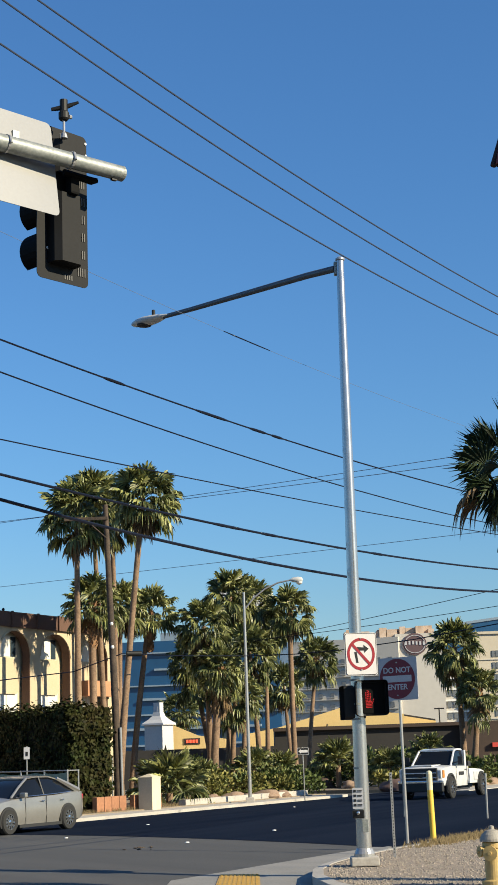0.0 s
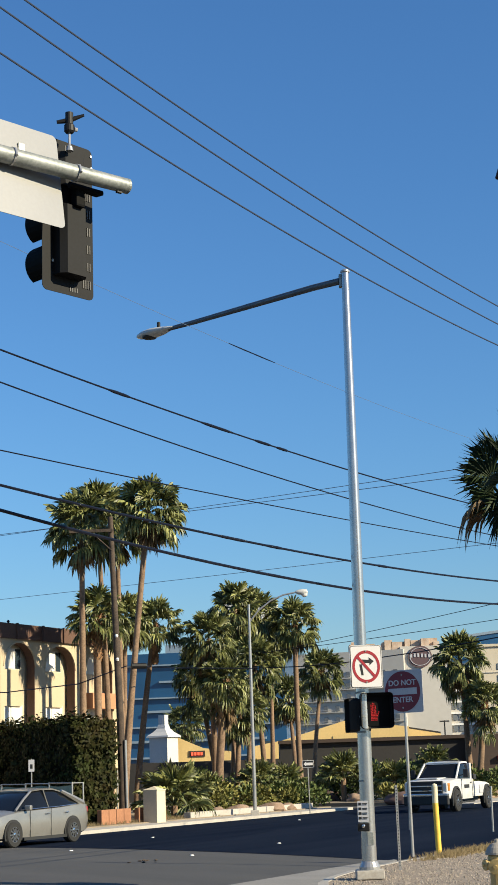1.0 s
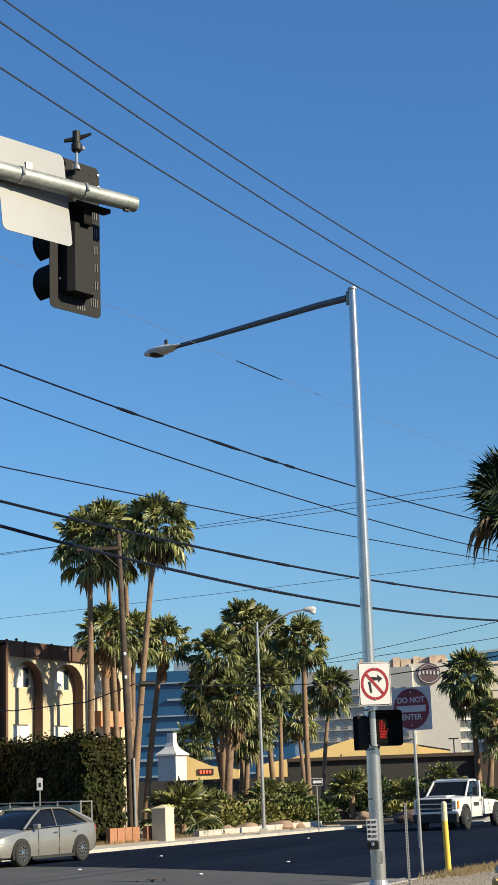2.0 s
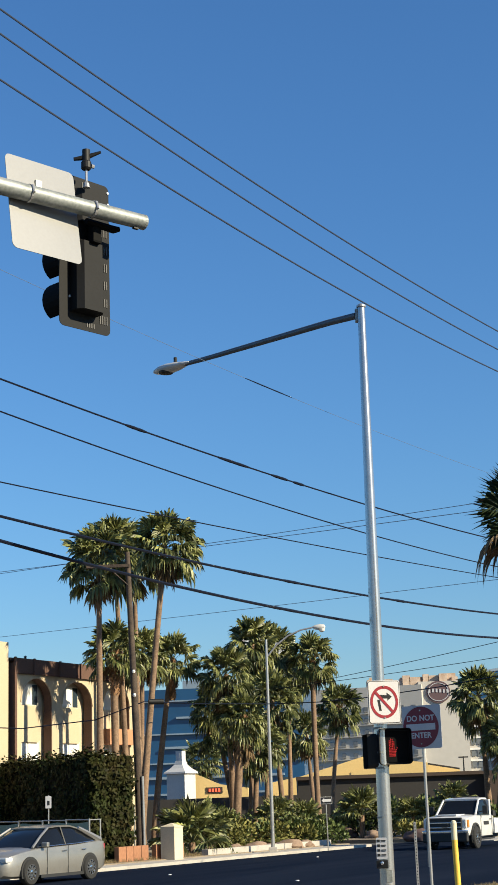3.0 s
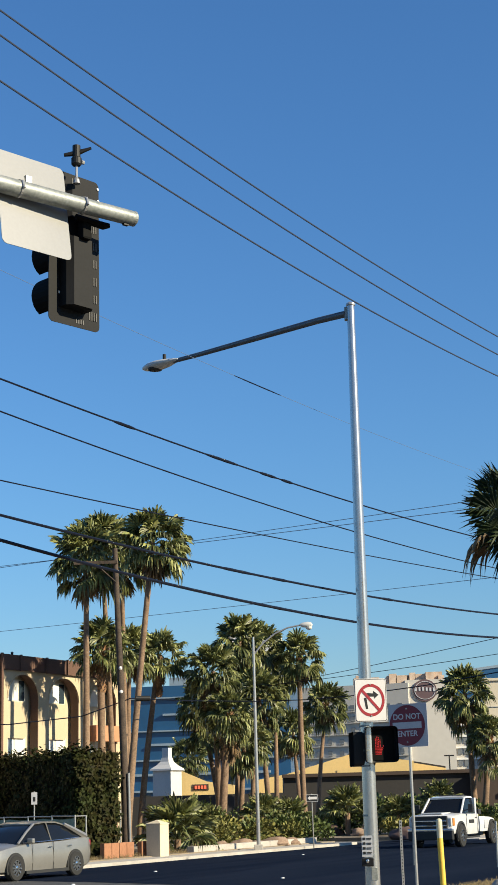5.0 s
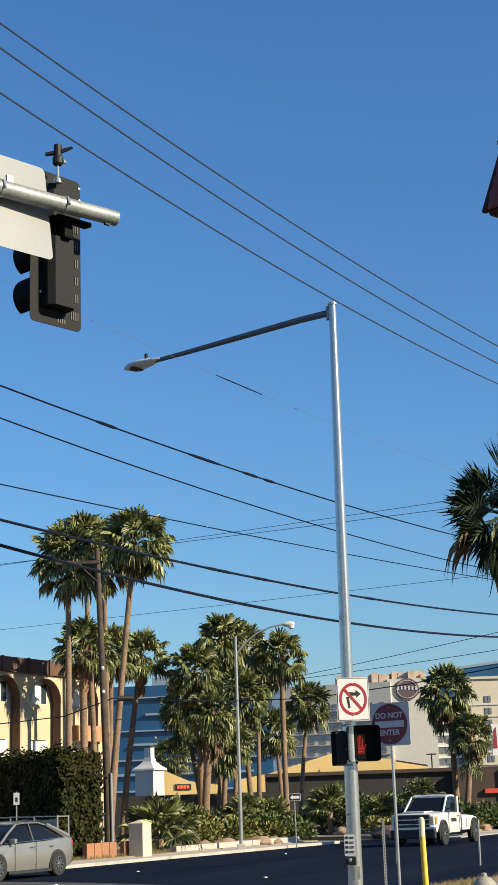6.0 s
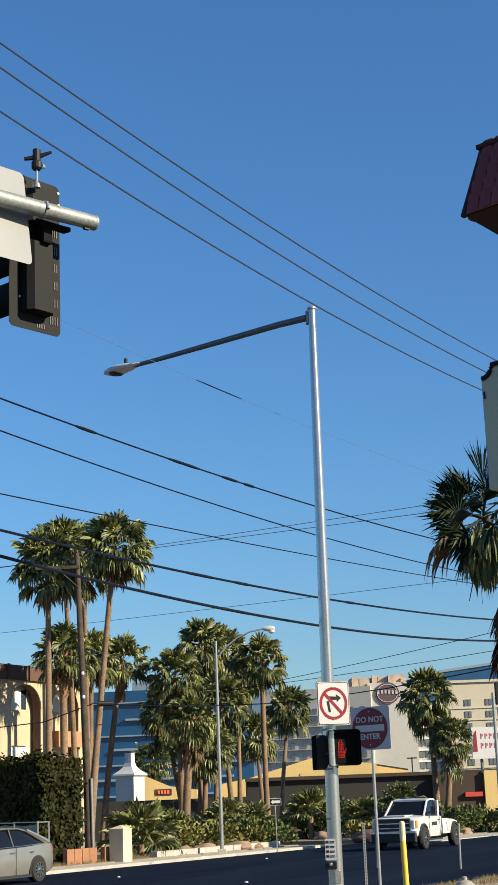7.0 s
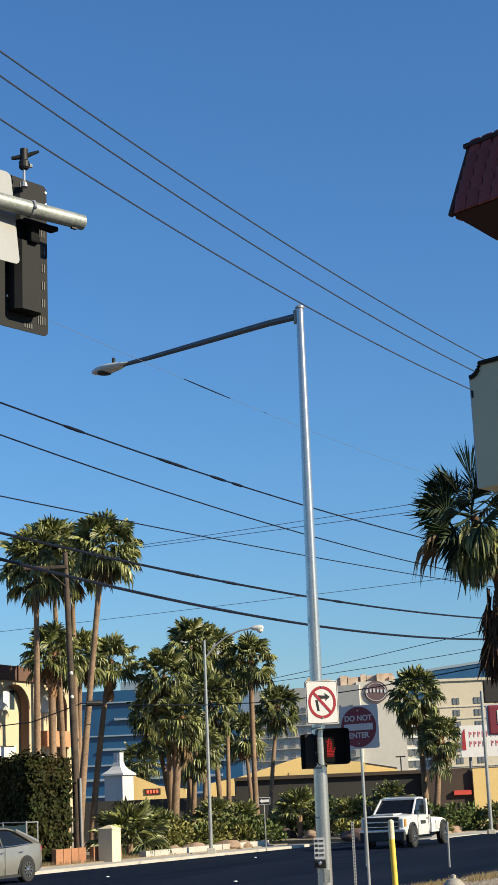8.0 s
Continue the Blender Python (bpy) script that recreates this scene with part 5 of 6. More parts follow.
for x, y, w, h in ((36, 4, 1.5, 3.4), (38.4, 4, 2.2, 2.7), (41.5, 4, 1.2, 3.6), (43.6, 4, 2.0, 3.1), (46.2, 2.4, 1.6, 3.5), (49.4, 2.4, 1.2, 2.3), (27, 9, 1.6, 3.6), (31, 9, 2.2, 2.8)):
    part("roof_plant", box((x, y, 33.6 + h * 0.4), (w * 1.4, 1.6, h * 0.8)), M_tan, ho, "tan rooftop plant box")
lg = part("logo_disc", prism(disc(3.3, 40, 1, 0.92), 0.4, m=pose(44.4, -0.3, 31.2)), M_logo, ho, "round rust-coloured logo")
part("logo_ring", ring(2.75, 2.92, 0.3, m=pose(44.4, -0.5, 31.2) @ Matrix.Diagonal((1, 1, 0.86, 1))), M_signgrey, lg)
for k in range(6):
    part("logo_mark", box((41.9 + k * 1.0, -0.55, 31.5 + 0.12 * math.sin(k)), (0.5, 0.2, 1.0)), M_signgrey, lg)

bb = thing("billboard", "white billboard with pinkish lettering bars and red corner mark", "billboard", loc=(26.5, 150, 0))
part("panel", box((0.2, 0, 7.1), (6.6, 0.3, 3.0)), M_signwhite, bb)
for x in (-2.2, 2.2):
    part("post", tube([(x, 0.3, 0), (x, 0.3, 6)], 0.15, 8), M_dark_arm, bb)
pb = bmesh.new()
for x, w, z in [(-2.1 + k * 0.42, 0.24, 7.75) for k in range(7)] + [(-2.1 + k * 0.42, 0.24, 6.85) for k in (0, 1, 2, 3, 5, 6, 7, 8, 9)]:
    box((x - 0.08, -0.17, z), (0.07, 0.03, 0.52), pb)
    box((x + 0.07, -0.17, z + 0.1), (0.09, 0.03, 0.22), pb)
part("print_bars", pb, M_pink, bb)
part("corner_mark", prism([(-3.0, 6.3), (-2.6, 6.3), (-2.65, 8.3), (-2.9, 7.9)], 0.05, m=pose(0, -0.18, 0)), M_red, bb)

# low buildings behind the verge
lb = thing("low_building", "long dark grey single-storey building with a flat roof", "building", loc=(0, 100, 0))
part("wall", box((9.5, 4, 1.8), (17, 8, 3.6)), M_grey_wall, lb)
part("parapet", box((9.5, -0.1, 3.62), (17.2, 0.4, 0.22)), M_brown_wall, lb)
part("wall", box((14.5, -0.6, 1.75), (3.0, 1.2, 3.5)), M_brown_wall, lb)
part("awning", box((15.3, -1.3, 2.2), (1.1, 0.3, 0.28)), M_redsign, lb, "small red awning sign")
part("wall", box((19.5, -0.6, 1.82), (7.0, 1.8, 3.64)), M_yellow_wall, lb, "yellow stucco end wall")
part("wall_left", box((-4.5, 2, 1.3), (11, 6, 2.6)), M_grey_wall, lb)
yb = thing("yellow_building", "yellow stucco building with sloping parapets", "building", loc=(0, 114, 0))
part("wall", prism([(-1.0, 0.2), (13, 0.2), (13, 4.1), (6.3, 5.35), (1.4, 4.0), (-1.0, 3.6)], 6, m=pose(0, 3, 0)), M_yellow_wall, yb)
part("front_bay", prism([(4.7, 0.2), (10.5, 0.2), (10.3, 4.6), (9.0, 4.75), (4.9, 4.1)], 3, m=pose(0, -2.5, 0)), M_yellow_wall, yb)
part("roof", prism([(6.3, 5.3), (13.1, 4.08), (13.1, 4.25), (6.3, 5.5)], 8, m=pose(0, 5, 0)), M_grey_wall, yb)
cp = thing("cupola_building", "small white building with a bell-shaped roof and square cupola", "building", loc=(-7.1, 110, 0), rz=-28)
part("wall", box((0, 0, 2.22), (1.8, 1.8, 4.44)), M_chalk, cp)
part("roof", lathe([(1.55, 4.4), (1.5, 4.52), (0.95, 4.78), (0.6, 5.02), (0.47, 5.3)], 4, m=pose(0, 0, 0, 0, 0, 45)), M_chalk, cp, "white bell-shaped roof")
part("cupola", box((0, 0, 5.6), (0.62, 0.62, 0.75)), M_chalk, cp)
cp.scale = (0.82, 0.82, 1.0)
part("cupola_vent", box((-0.05, -0.315, 5.6), (0.3, 0.02, 0.5)), M_signgrey, cp)
yl = thing("yellow_annexe", "yellow stucco annexe with a lit red sign", "building", loc=(-4.6, 112, 0))
part("wall", prism([(-1.6, 0.2), (2.2, 0.2), (2.2, 3.3), (0.2, 3.6), (-1.6, 4.4)], 2.5), M_yellow_wall, yl)
part("sign_board", box((-0.2, -1.28, 3.2), (1.15, 0.06, 0.42)), M_brown_wall, yl)
for k in range(4):
    part("sign_bar", box((-0.53 + 0.22 * k, -1.33, 3.2), (0.15, 0.05, 0.22)), M_neon, yl, "glowing red sign bar")
tp = thing("small_utility_pole", "small dark T-shaped pole on a roof far off", "pole", loc=(17.5, 150, 0))
part("shaft", tube([(0, 0, 0), (0, 0, 6.0)], 0.065, 8), M_black, tp)
part("crossbar", box((0, 0, 5.92), (0.95, 0.10, 0.12)), M_black, tp)

# maroon roadside sign
rs = thing("roadside_sign", "dark maroon double panel sign on posts", "sign", loc=(12.74, 66, 0.1))
part("upper_panel", box((0, 0, 6.2), (2.6, 0.25, 0.95), bevel=0.05), M_grey_wall, rs)
part("lower_panel", box((0.1, 0, 5.0), (2.6, 0.25, 1.25), bevel=0.08), M_maroon, rs)
part("rim", prism(rounded(2.68, 1.33, 0.1), 0.2, m=pose(0.1, 0.03, 5.0)), M_signgrey, rs)
part("letter_bar", box((-0.75, -0.14, 5.1), (0.12, 0.02, 0.6)), M_signwhite, rs)
for x in (-0.04, 1.1):
    part("post", tube([(x, 0.05, -0.1), (x, 0.05, 4.6)], 0.07, 8), M_dark_arm, rs)

# ---- motel pole sign with tiled roof cap ----
ps = thing("pole_sign", "tall roadside sign with a red tiled mansard cap and sage panel", "sign", loc=(3.82, 16.0, 0.0), rz=-45)
CB, CT = 8.32, 9.18
cap = bmesh.new()
lo = [cap.verts.new(p) for p in ((-0.67, -0.72, CB), (2.2, -0.72, CB), (2.2, 1.1, CB), (-0.67, 1.1, CB))]
hi = [cap.verts.new(p) for p in ((-0.56, -0.42, CT), (2.0, -0.42, CT), (2.0, 0.8, CT), (-0.56, 0.8, CT))]
cap.faces.new(hi)
for i in range(4):
    cap.faces.new((lo[i], lo[(i + 1) % 4], hi[(i + 1) % 4], hi[i]))
bt = [cap.verts.new(p) for p in ((-0.45, -0.25, CB - 0.24), (1.8, -0.25, CB - 0.24), (1.8, 0.6, CB - 0.24), (-0.45, 0.6, CB - 0.24))]
for i in range(4):
    cap.faces.new((lo[i], lo[(i + 1) % 4], bt[(i + 1) % 4], bt[i]))
cap.faces.new(bt)
bmesh.ops.recalc_face_normals(cap, faces=cap.faces)
part("roof_cap", cap, M_soffit, ps, "dark sloping soffit")
part("ridge_cap", box((0.73, 0.19, CT + 0.02), (2.7, 1.36, 0.05)), M_soffit, ps)
part("hip_tile", tube([(-0.69, -0.73, CB), (-0.57, -0.43, CT)], 0.035, 8), M_soffit, ps)
tile_bm = bmesh.new()
seg = 6
r0 = [tile_bm.verts.new((0.085 * math.cos(math.pi * k / seg), -0.028 * math.sin(math.pi * k / seg), 0)) for k in range(seg + 1)]
r1 = [tile_bm.verts.new((0.075 * math.cos(math.pi * k / seg), -0.016 * math.sin(math.pi * k / seg), 0.26)) for k in range(seg + 1)]
for k in range(seg):
    tile_bm.faces.new((r0[k], r0[k + 1], r1[k + 1], r1[k]))
tile_bm.faces.new(r0)
me = bpy.data.meshes.new("roof_tile")
tile_bm.to_mesh(me)
tile_bm.free()
me.materials.append(M_tile)
tilt = math.degrees(math.atan2(0.30, CT - CB))
for row in range(5):
    f = row / 5
    z = CB + (CT - CB) * f
    for col in range(16):
        x = -0.56 + 0.1 * f + col * 0.165
        if x > 2.05 - 0.2 * f:
            continue
        o = new("roof_tile", me)
        o.parent = ps
        o.matrix_local = pose(x, -0.73 + 0.30 * f - 0.015, z, -tilt + 4, 0, 0)
    for col in range(10):
        y = -0.55 + 0.3 * f + col * 0.165
        if y > 1.0 - 0.3 * f:
            continue
        o = new("roof_tile", me)
        o.parent = ps
        o.matrix_local = pose(-0.68 + 0.11 * f - 0.012, y, z, 0, 0, -90) @ pose(0, 0, 0, -math.degrees(math.atan2(0.11, CT - CB)) + 4, 0, 0)
PT = 6.57
arc = [(-0.66 + 0.13 * math.cos(radians(a)), PT - 0.0 + 0.13 * math.sin(radians(a))) for a in range(0, -91, -15)]
part("panel", prism([(-0.66, 5.2), (2.0, 5.2), (2.0, PT)] + arc, 0.3, m=pose(0, -0.5, 0)), M_sagepanel, ps, "sage green-grey sign panel")
part("panel_edge", tube([(2.0, -0.655, PT)] + [(x, -0.655, z) for x, z in arc], 0.028, 6), M_black, ps, "black edge moulding")
part("panel_edge", tube([(2.0, -0.345, PT)] + [(x, -0.345, z) for x, z in arc], 0.028, 6), M_black, ps, "black edge moulding")
part("panel_side", box((-0.665, -0.5, 5.82), (0.02, 0.3, 1.22)), M_signgrey, ps)
part("hinge", box((-0.645, -0.655, 6.25), (0.015, 0.02, 0.08)), M_black, ps)
part("bracket", box((0.6, -0.3, 5.14), (1.6, 0.6, 0.12)), M_rosewall, ps)
for x in (1.0, 1.7):
    part("post", tube([(x, 0.2, 0), (x, 0.2, 8.3)], 0.12, 12), M_soffit, ps)
# ---- verge planting ----
V_GREEN = "dense green shrub on the planted verge"
V_PALE = "pale yellow-green shrub by the kerb"
rng = random.Random(9)
k = 0
for x, y, w, h, mt in ((-3.3, 63, 1.8, 1.5, 0), (-2.4, 65, 1.6, 1.3, 1), (-1.7, 66, 1.8, 1.4, 0), (-0.9, 67, 1.5, 1.2, 1), (0.3, 68, 1.6, 1.1, 1), (1.0, 69, 1.7, 1.3, 0),
                       (1.9, 71, 1.5, 1.1, 0), (-2.8, 70, 2.4, 2.0, 0), (-0.2, 72, 2.4, 1.9, 0)):
    bush(x, y + 4, w * 1.05, h * 1.05, V_PALE if mt else V_GREEN, 100 + k, M_leaf_yellow if mt else M_leaf, 0.17)
    k += 1
for x, y, w, h, mt in ((5.0, 86, 2.6, 2.2, 0), (6.6, 85, 2.6, 2.4, 0), (8.3, 84.5, 2.6, 2.3, 0), (9.8, 84, 2.6, 2.2, 0), (7.0, 80, 1.8, 0.9, 1), (8.8, 79, 1.8, 0.9, 1), (10.6, 79.5, 1.9, 0.9, 1),
                       (12.2, 84, 2.4, 1.5, 0), (13.8, 85, 2.4, 1.4, 0), (15.4, 86, 2.2, 1.3, 0), (3.4, 86, 2.2, 1.6, 0)):
    bush(x, y, w, h, V_PALE if mt else V_GREEN, 140 + k, M_leaf_yellow if mt else M_leaf, 0.2)
    k += 1
for i, (x, y, r, b) in enumerate(((-3.75, 60.5, 1.9, 0.5), (-2.6, 66.5, 1.1, 0.8), (-0.3, 70, 1.2, 1.2), (1.0, 72, 1.2, 1.0), (4.2, 84, 1.6, 1.2), (8.9, 82, 1.3, 1.6), (6.8, 83, 1.2, 1.0), (14.8, 84, 1.0, 0.6))):
    low_palm(x, y + (3.6 if x < 3 else 0), r, "low fan palm with spreading fronds on the verge", 200 + i, base=b)
for i, (x, y, s) in enumerate(((-1.2, 63.5, 0.38), (-0.6, 64.5, 0.3), (0.2, 65.2, 0.42), (0.9, 66.2, 0.3), (-2.0, 63.2, 0.3), (4.8, 80.5, 0.5), (10.9, 78.5, 0.55), (12.0, 79.5, 0.4))):
    boulder(x, y + (3.9 if x < 3 else 2.2), s * (1.15 if x < 3 else 1.1), 300 + i, 0.16)

# dry grass tufts on verge and island
V, F = [], []
rng = random.Random(21)


def tuft(x, y, z, h, n):
    for _ in range(n):
        a, d = rng.uniform(0, 6.28), rng.uniform(0.02, 0.14)
        px, py = x + rng.gauss(0, 0.08), y + rng.gauss(0, 0.08)
        b = len(V)
        V.extend([(px - 0.008, py, z), (px + 0.008, py, z), (px + d * math.cos(a), py + d * math.sin(a), z + h * rng.uniform(0.5, 1.1))])
        F.append((b, b + 1, b + 2))


for _ in range(150):
    p = road(rng.uniform(42, 54), -32.3 - abs(rng.gauss(0, 0.5)))
    tuft(p.x, p.y, 0.17, 0.16, 12)
for _ in range(90):
    f = rng.random()
    tuft(2.7 + 3.2 * f + rng.gauss(0, 0.12) + 0.3, 30.4 + 5.6 * f, 0.165, 0.16, 16)
tagged(raw("dry_grass", V, F, M_drygrass), "tufts of dry straw-coloured grass", "grass", kind="stuff")


MAUVE = "low domed mauve-brown boulder among shrubs"
boulder(6.40, 73.9, 0.68, 351, 0.17, M_mauve_rock, MAUVE)
boulder(3.08, 85.5, 0.8, 352, 0.17, M_mauve_rock, MAUVE)


# ---- vehicles ----
def loft(rings, bm=None, cap=True):
    bm = bm or bmesh.new()
    vr = [[bm.verts.new(p) for p in r] for r in rings]
    for a, b in zip(vr, vr[1:]):
        for i in range(len(a) - 1):
            bm.faces.new((a[i], a[i + 1], b[i + 1], b[i]))
    if cap:
        bm.faces.new(vr[0])
        bm.faces.new(vr[-1][::-1])
    bmesh.ops.recalc_face_normals(bm, faces=bm.faces)
    return bm


def body_ring(x, w, zb, zt, tuck=0.90, crown=0.03):
    half = [(w * 0.80, zb), (w * 0.95, zb + 0.06), (w, zb + (zt - zb) * 0.35), (w * 0.985, zb + (zt - zb) * 0.7), (w * tuck + 0.04, zt - 0.03), (w * tuck - 0.04, zt), (w * 0.45, zt + crown), (0, zt + crown * 1.25)]
    return [(x, y, z) for y, z in half] + [(x, -y, z) for y, z in half[-2::-1]] + [(x, w * 0.80, zb)]


def cabin_ring(x, wb, zb, wt, zt):
    half = [(wb, zb), (wb * 0.99, zb + (zt - zb) * 0.15), (wt + 0.05, zb + (zt - zb) * 0.8), (wt, zb + (zt - zb) * 0.93), (wt * 0.8, zt), (0, zt + 0.015)]
    return [(x, y, z) for y, z in half] + [(x, -y, z) for y, z in half[-2::-1]] + [(x, wb, zb)]


def wheel(parent, x, y, r, wd, spokes, skin):
    s = 1 if y > 0 else -1
    m = pose(x, y, r, -90 * s, 0, 0)
    w = part("wheel", lathe([(r * 0.62, -wd / 2), (r * 0.93, -wd / 2), (r, -wd / 3), (r, wd / 3), (r * 0.93, wd / 2), (r * 0.62, wd / 2), (r * 0.62, -wd / 2)], 28, m=m, cap=False), M_tyre, parent, "black tyre")
    part("rim", ring(r * 0.56, r * 0.66, wd * 0.96, m=m @ pose(0, 0, 0, 90, 0, 0), seg=28), M_chrome, w)
    part("rim_back", prism(disc(r * 0.6, 24), 0.02, m=m @ pose(0, 0, 0.0, 90, 0, 0)), M_trim, w)
    bm = lathe([(r * 0.16, wd * 0.25), (r * 0.16, wd * 0.46), (r * 0.05, wd * 0.5)], 12, m=m)
    for k in range(spokes):
        box((r * 0.36, 0, wd * 0.4), (r * 0.46, r * 0.15, wd * 0.1), bm, m=m @ pose(0, 0, 0, 0, 0, 360 * k / spokes))
    part("spokes", bm, M_chrome, w)
    arch = prism([p for p in disc(r * 1.17, 32) if p[1] > -r * 0.55], 0.05, m=pose(x, s * (skin - 0.017), r))
    part("arch_gap", arch, M_trim, parent)
    return w


def sedan(x, y, z, yaw):
    t = thing("car", "silver four-door sedan driving along the avenue", "car", loc=(x, y, z), rz=yaw)
    st = [(2.30, 0.62, 0.30, 0.62), (2.24, 0.74, 0.22, 0.70), (2.05, 0.84, 0.19, 0.78), (1.6, 0.885, 0.18, 0.86), (1.0, 0.90, 0.18, 0.93), (0.2, 0.90, 0.18, 0.95), (-0.8, 0.90, 0.18, 0.98), (-1.5, 0.895, 0.19, 1.02),
          (-2.0, 0.86, 0.22, 1.04), (-2.2, 0.80, 0.28, 1.02), (-2.28, 0.70, 0.36, 0.94)]
    b = part("body", loft([body_ring(*s) for s in st]), M_silver, t, smooth=True)
    gl = [(1.12, 0.80, 0.90, 0.76, 0.93), (0.7, 0.82, 0.92, 0.66, 1.19), (0.25, 0.83, 0.94, 0.60, 1.41), (-0.2, 0.83, 0.95, 0.58, 1.46), (-0.8, 0.83, 0.97, 0.57, 1.45), (-1.2, 0.82, 1.0, 0.58, 1.37), (-1.6, 0.80, 1.0, 0.62, 1.20), (-1.95, 0.76, 1.0, 0.68, 1.05)]
    part("glasshouse", loft([cabin_ring(*s) for s in gl]), M_carglass, t, "dark tinted glass", smooth=True)
    rf = [(0.27, 0.60, 1.405, 0.56, 1.43), (-0.2, 0.61, 1.44, 0.56, 1.485), (-0.8, 0.60, 1.43, 0.55, 1.475), (-1.22, 0.60, 1.35, 0.55, 1.39)]
    part("roof", loft([cabin_ring(*s) for s in rf]), M_silver, t, smooth=True)
    for s in (1, -1):
        part("front_pillar", tube([(1.15, 0.80 * s, 0.93), (0.7, 0.72 * s, 1.21), (0.25, 0.625 * s, 1.42)], 0.035, 6), M_silver, t)
        part("rear_pillar", tube([(-2.0, 0.76 * s, 1.03), (-1.6, 0.70 * s, 1.20), (-1.15, 0.62 * s, 1.39)], [0.09, 0.075, 0.05], 6), M_silver, t)
        part("middle_pillar", tube([(-0.28, 0.835 * s, 0.95), (-0.3, 0.63 * s, 1.43)], 0.03, 6), M_trim, t)
        part("waist_trim", tube([(1.0, 0.85 * s, 0.945), (-0.8, 0.85 * s, 0.985), (-1.6, 0.82 * s, 1.02)], 0.012, 5), M_chrome, t)
        part("mirror", box((0.78, 0.95 * s, 1.0), (0.12, 0.2, 0.13), bevel=0.03), M_silver, t)
        part("headlamp", box((2.13, 0.69 * s, 0.665), (0.30, 0.27, 0.13), bevel=0.04), M_lamp, t)
        part("fog_lamp", box((2.22, 0.62 * s, 0.36), (0.08, 0.14, 0.09), bevel=0.02), M_trim, t)
        part("tail_lamp", box((-2.18, 0.66 * s, 0.86), (0.14, 0.24, 0.16), bevel=0.03), M_red, t)
        part("door_seam", box((0.62, 0.897 * s, 0.58), (0.012, 0.012, 0.7)), M_trim, t)
        part("door_seam", box((-0.32, 0.897 * s, 0.6), (0.012, 0.012, 0.72)), M_trim, t)
        for hx in (-0.15, -1.05):
            part("door_handle", box((hx, 0.91 * s, 0.82), (0.16, 0.02, 0.03), bevel=0.008), M_chrome, t)
        part("sill", box((-0.1, 0.88 * s, 0.2), (2.0, 0.05, 0.08)), M_trim, t)
    part("grille", box((2.26, 0, 0.60), (0.08, 0.80, 0.10), bevel=0.02), M_trim, t)
    part("lower_grille", box((2.27, 0, 0.43), (0.08, 0.94, 0.18), bevel=0.03), M_trim, t)
    part("grille_bar", box((2.31, 0, 0.545), (0.03, 0.9, 0.045), bevel=0.01), M_chrome, t)
    part("badge", box((2.325, 0, 0.55), (0.02, 0.16, 0.06)), M_yellow, t)
    part("number_plate", box((2.32, 0, 0.40), (0.02, 0.3, 0.1)), M_signwhite, t)
    for wx in (1.36, -1.33):
        for s in (1, -1):
            wheel(t, wx, 0.845 * s, 0.33, 0.22, 10, 0.90)
    return t


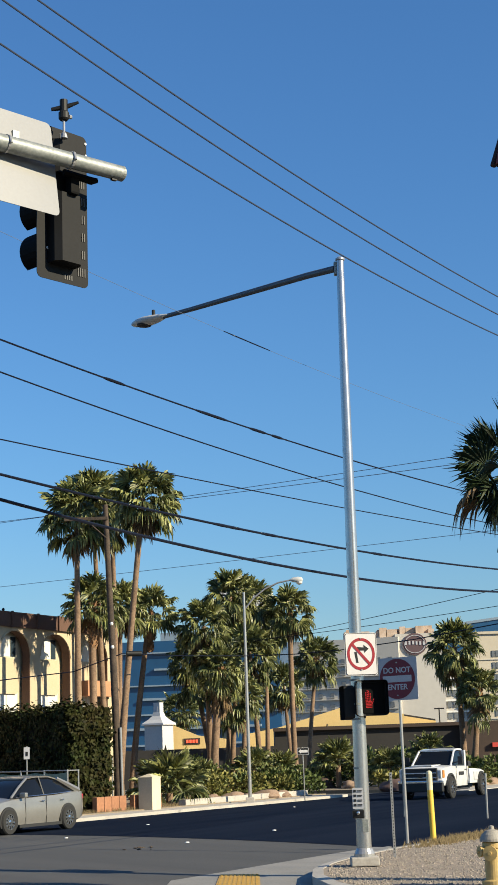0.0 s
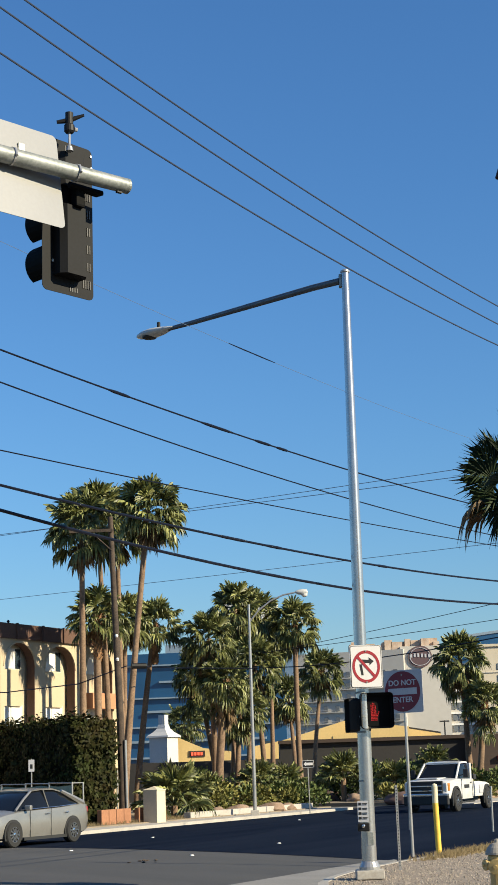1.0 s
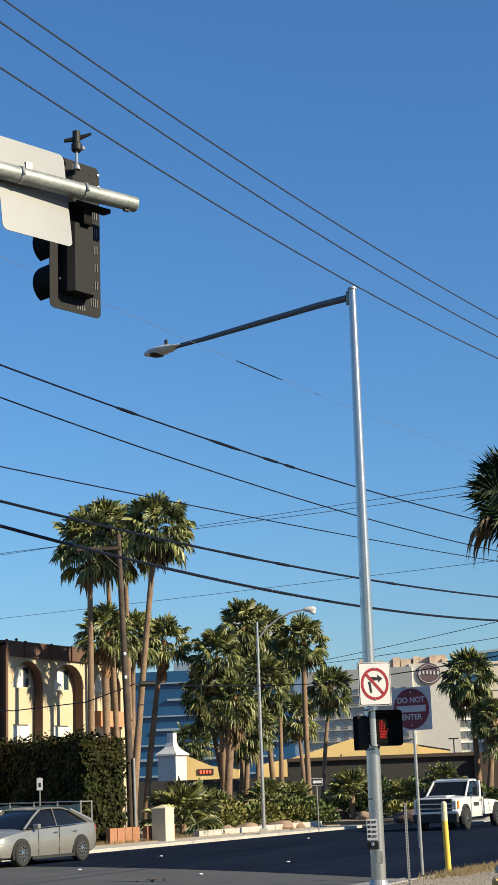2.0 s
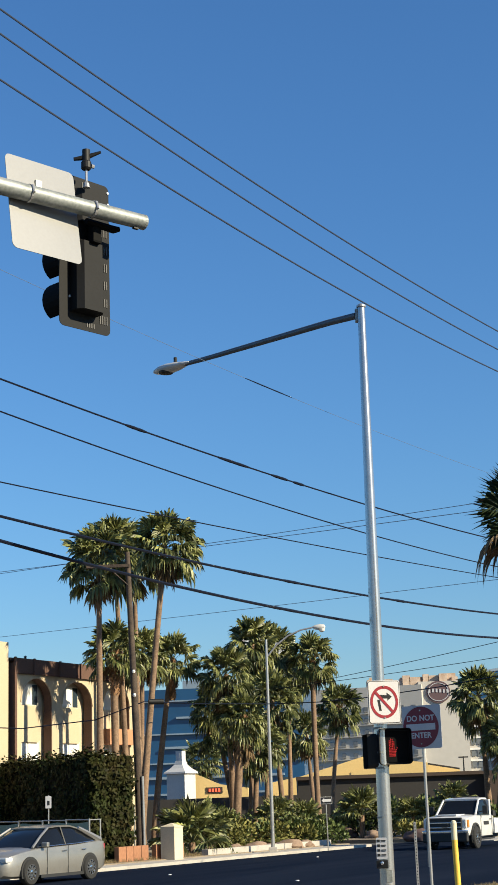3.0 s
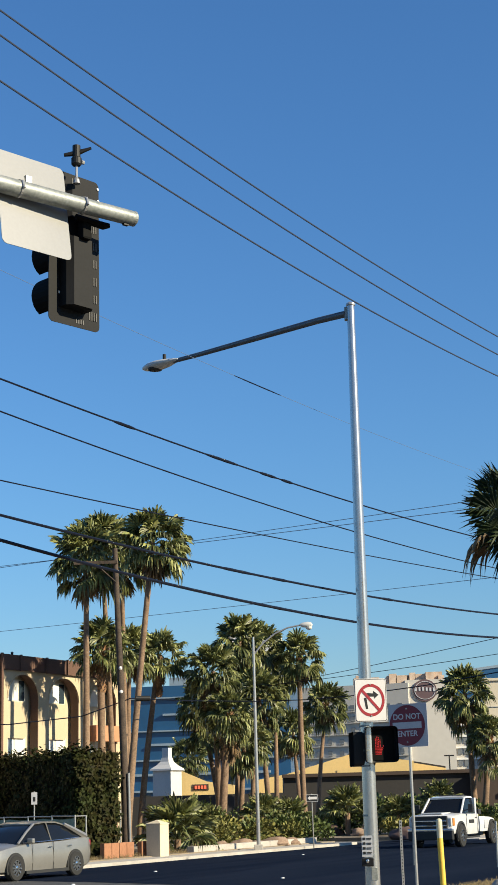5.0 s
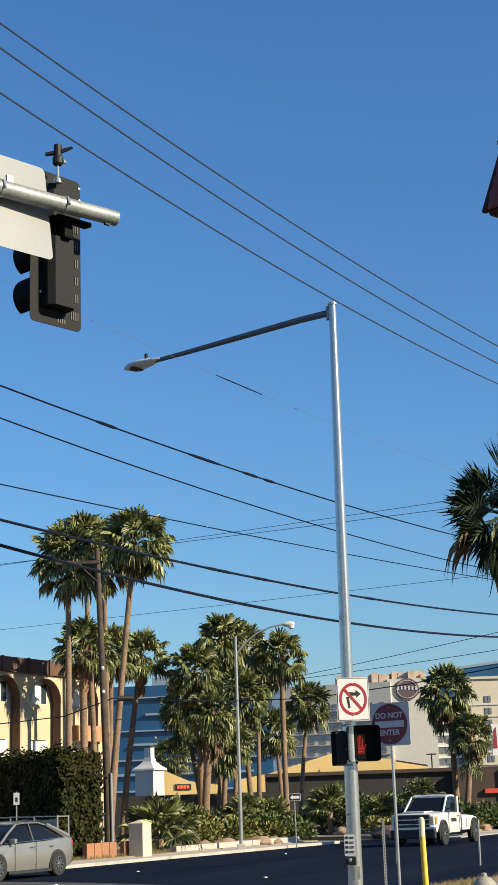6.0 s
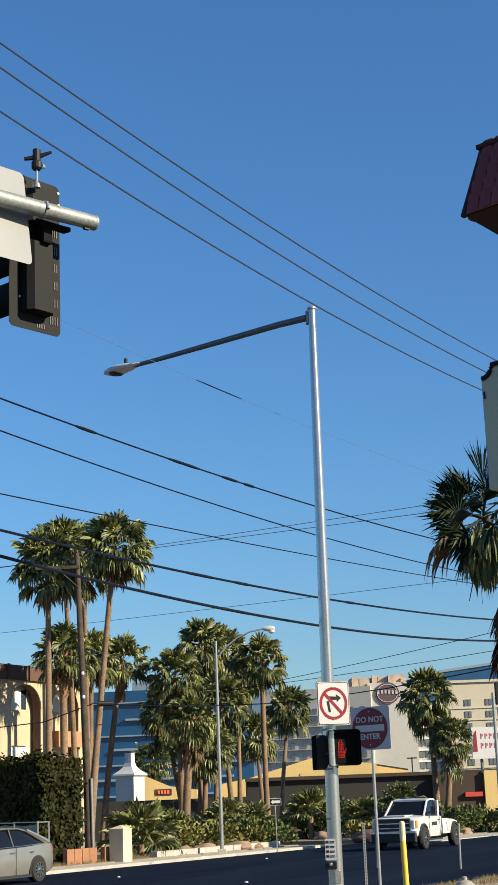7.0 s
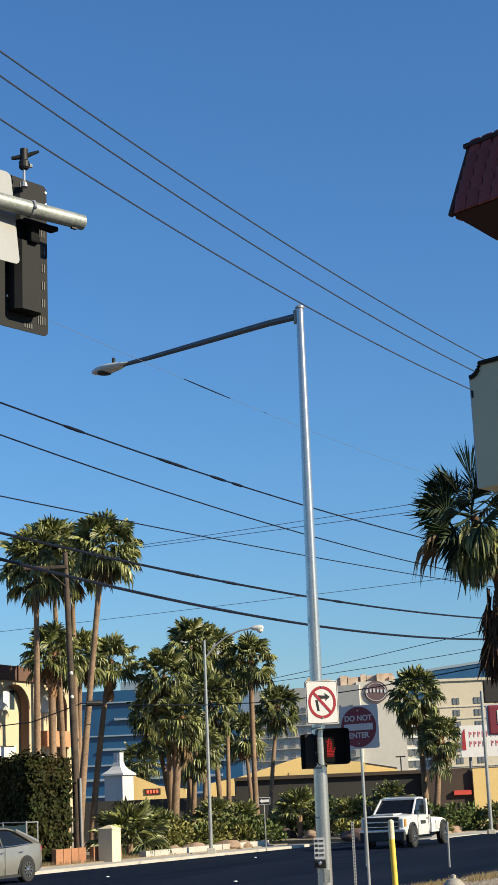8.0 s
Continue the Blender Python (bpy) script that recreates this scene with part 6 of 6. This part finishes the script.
def tow_truck(x, y, z, yaw):
    t = thing("tow_truck", "white tow truck with a chrome grille and dark lifting gear", "truck", loc=(x, y, z), rz=yaw)
    st = [(3.10, 0.84, 0.55, 1.16), (3.04, 0.93, 0.50, 1.22), (2.7, 0.97, 0.48, 1.27), (1.9, 0.98, 0.46, 1.31), (1.55, 0.99, 0.42, 1.30), (0.3, 0.99, 0.42, 1.28), (-0.15, 0.99, 0.42, 1.28), (-0.2, 0.9, 0.5, 1.2)]
    part("cab_body", loft([body_ring(*s, 0.96, 0.04) for s in st]), M_truckwhite, t, smooth=True)
    gl = [(1.72, 0.88, 1.28, 0.84, 1.31), (1.3, 0.90, 1.28, 0.78, 1.62), (0.95, 0.90, 1.28, 0.74, 1.90), (0.5, 0.90, 1.28, 0.74, 1.95), (0.0, 0.90, 1.28, 0.74, 1.93), (-0.15, 0.90, 1.28, 0.76, 1.86)]
    part("glasshouse", loft([cabin_ring(*s) for s in gl]), M_carglass, t, "dark cab glass")
    rf = [(1.0, 0.77, 1.88, 0.72, 1.94), (0.5, 0.78, 1.92, 0.72, 2.0), (0.0, 0.78, 1.90, 0.72, 1.99), (-0.17, 0.78, 1.84, 0.72, 1.92)]
    part("roof", loft([cabin_ring(*s) for s in rf]), M_truckwhite, t, smooth=True)
    part("light_bar", box((0.3, 0, 2.02), (0.22, 1.1, 0.05), bevel=0.02), M_trim, t)
    for s in (1, -1):
        part("front_pillar", tube([(1.74, 0.87 * s, 1.30), (0.95, 0.775 * s, 1.91)], 0.045, 6), M_truckwhite, t)
        part("rear_pillar", box((-0.08, 0.84 * s, 1.58), (0.2, 0.14, 0.66)), M_truckwhite, t)
        part("mirror", box((1.35, 1.18 * s, 1.5), (0.1, 0.22, 0.34), bevel=0.03), M_trim, t)
        part("mirror_arm", tube([(1.35, 0.9 * s, 1.42), (1.35, 1.1 * s, 1.45)], 0.025, 6), M_trim, t)
        part("headlamp", box((3.0, 0.83 * s, 1.0), (0.24, 0.20, 0.34), bevel=0.04), M_lamp, t)
        part("turn_lamp", box((2.93, 0.94 * s, 1.0), (0.2, 0.07, 0.30), bevel=0.02), M_amber, t)
        part("door_seam", box((1.42, 0.992 * s, 0.9), (0.014, 0.014, 0.8)), M_trim, t)
        part("door_seam", box((0.02, 0.992 * s, 0.9), (0.014, 0.014, 0.8)), M_trim, t)
        part("door_handle", box((0.2, 1.0 * s, 1.12), (0.18, 0.03, 0.04), bevel=0.01), M_trim, t)
        part("door_print", box((0.75, 0.995 * s, 0.98), (0.62, 0.012, 0.14)), M_trim, t, "dark print on the door")
        part("running_board", box((0.7, 0.95 * s, 0.36), (1.7, 0.16, 0.06), bevel=0.01), M_trim, t)
        tb = [(-0.32, 1.0, 0.55, 1.16), (-0.9, 1.05, 0.55, 1.14), (-1.7, 1.05, 0.55, 1.10), (-2.2, 1.05, 0.6, 1.02), (-2.42, 1.0, 0.7, 0.92)]
        half = [[(a, s * 0.55, c), (a, s * b * 0.98, c), (a, s * b, (c + d) / 2), (a, s * b * 0.97, d), (a, s * 0.55, d), (a, s * 0.55, c)] for a, b, c, d in tb]
        part("side_body", loft(half), M_truckwhite, t)
        part("panel_seam", box((-1.0, 1.048 * s, 0.84), (0.5, 0.012, 0.34)), M_signgrey, t)
        part("pylon_bar", tube([(-0.45, 0.62 * s, 1.1), (-0.40, 0.62 * s, 1.92), (-0.75, 0.62 * s, 1.3)], 0.04, 8), M_truckwhite, t)
    part("bed_floor", box((-1.35, 0, 0.80), (2.1, 1.15, 0.16)), M_trim, t)
    part("pylon_top", tube([(-0.40, -0.62, 1.92), (-0.40, 0.62, 1.92)], 0.04, 8), M_truckwhite, t)
    part("winch", box((-0.9, 0, 1.15), (0.6, 0.8, 0.55), bevel=0.04), M_trim, t)
    part("boom", tube([(-0.8, 0, 1.3), (-2.2, 0, 1.55)], [0.13, 0.09], 8), M_trim, t)
    part("wheel_lift", box((-2.4, 0, 0.72), (0.4, 0.5, 0.2), bevel=0.03), M_trim, t)
    part("tow_yoke", box((-1.9, 0, 1.32), (0.35, 1.0, 0.22), bevel=0.03), M_trim, t)
    part("grille", box((3.09, 0, 0.97), (0.14, 1.50, 0.54), bevel=0.04), M_trim, t)
    for z in (0.86, 1.04):
        part("grille_bar", box((3.16, 0, z), (0.06, 1.44, 0.055), bevel=0.015), M_chrome, t)
    part("badge", prism(disc(0.13, 20, 1.5, 0.62), 0.03, m=pose(3.2, 0, 0.95, 0, 0, 90)), M_trim, t)
    part("hood_scoop", box((2.35, 0, 1.335), (1.1, 0.9, 0.06), bevel=0.025), M_truckwhite, t)
    part("bumper", box((3.12, 0, 0.69), (0.2, 1.96, 0.13), bevel=0.04), M_chrome, t)
    part("lower_valance", box((3.08, 0, 0.48), (0.24, 1.94, 0.34), bevel=0.04), M_trim, t)
    part("chassis", box((0.2, 0, 0.45), (5.2, 0.8, 0.2)), M_trim, t)
    for wx in (2.15, -1.75):
        for s in (1, -1):
            wheel(t, wx, (0.93 if wx > 0 else 0.99) * s, 0.44, 0.28, 8, 0.985 if wx > 0 else 1.05)
            flare = bmesh.new()
            for k in range(10):
                a0, a1 = radians(-8 + 19.6 * k), radians(-8 + 19.6 * (k + 1))
                prism([(0.50 * math.cos(a0), 0.50 * math.sin(a0)), (0.58 * math.cos(a0), 0.58 * math.sin(a0)), (0.58 * math.cos(a1), 0.58 * math.sin(a1)), (0.50 * math.cos(a1), 0.50 * math.sin(a1))], 0.07, m=pose(wx, (0.995 if wx > 0 else 1.055) * s, 0.44), bm=flare)
            part("arch_flare", flare, M_trim, t)
    return t


sedan(-7.2, 45.3, 0.09, 242).scale = (1.06, 1.06, 1.06)
tow_truck(7.5, 63.5, 0.11, 244).scale = (0.94, 0.94, 0.97)
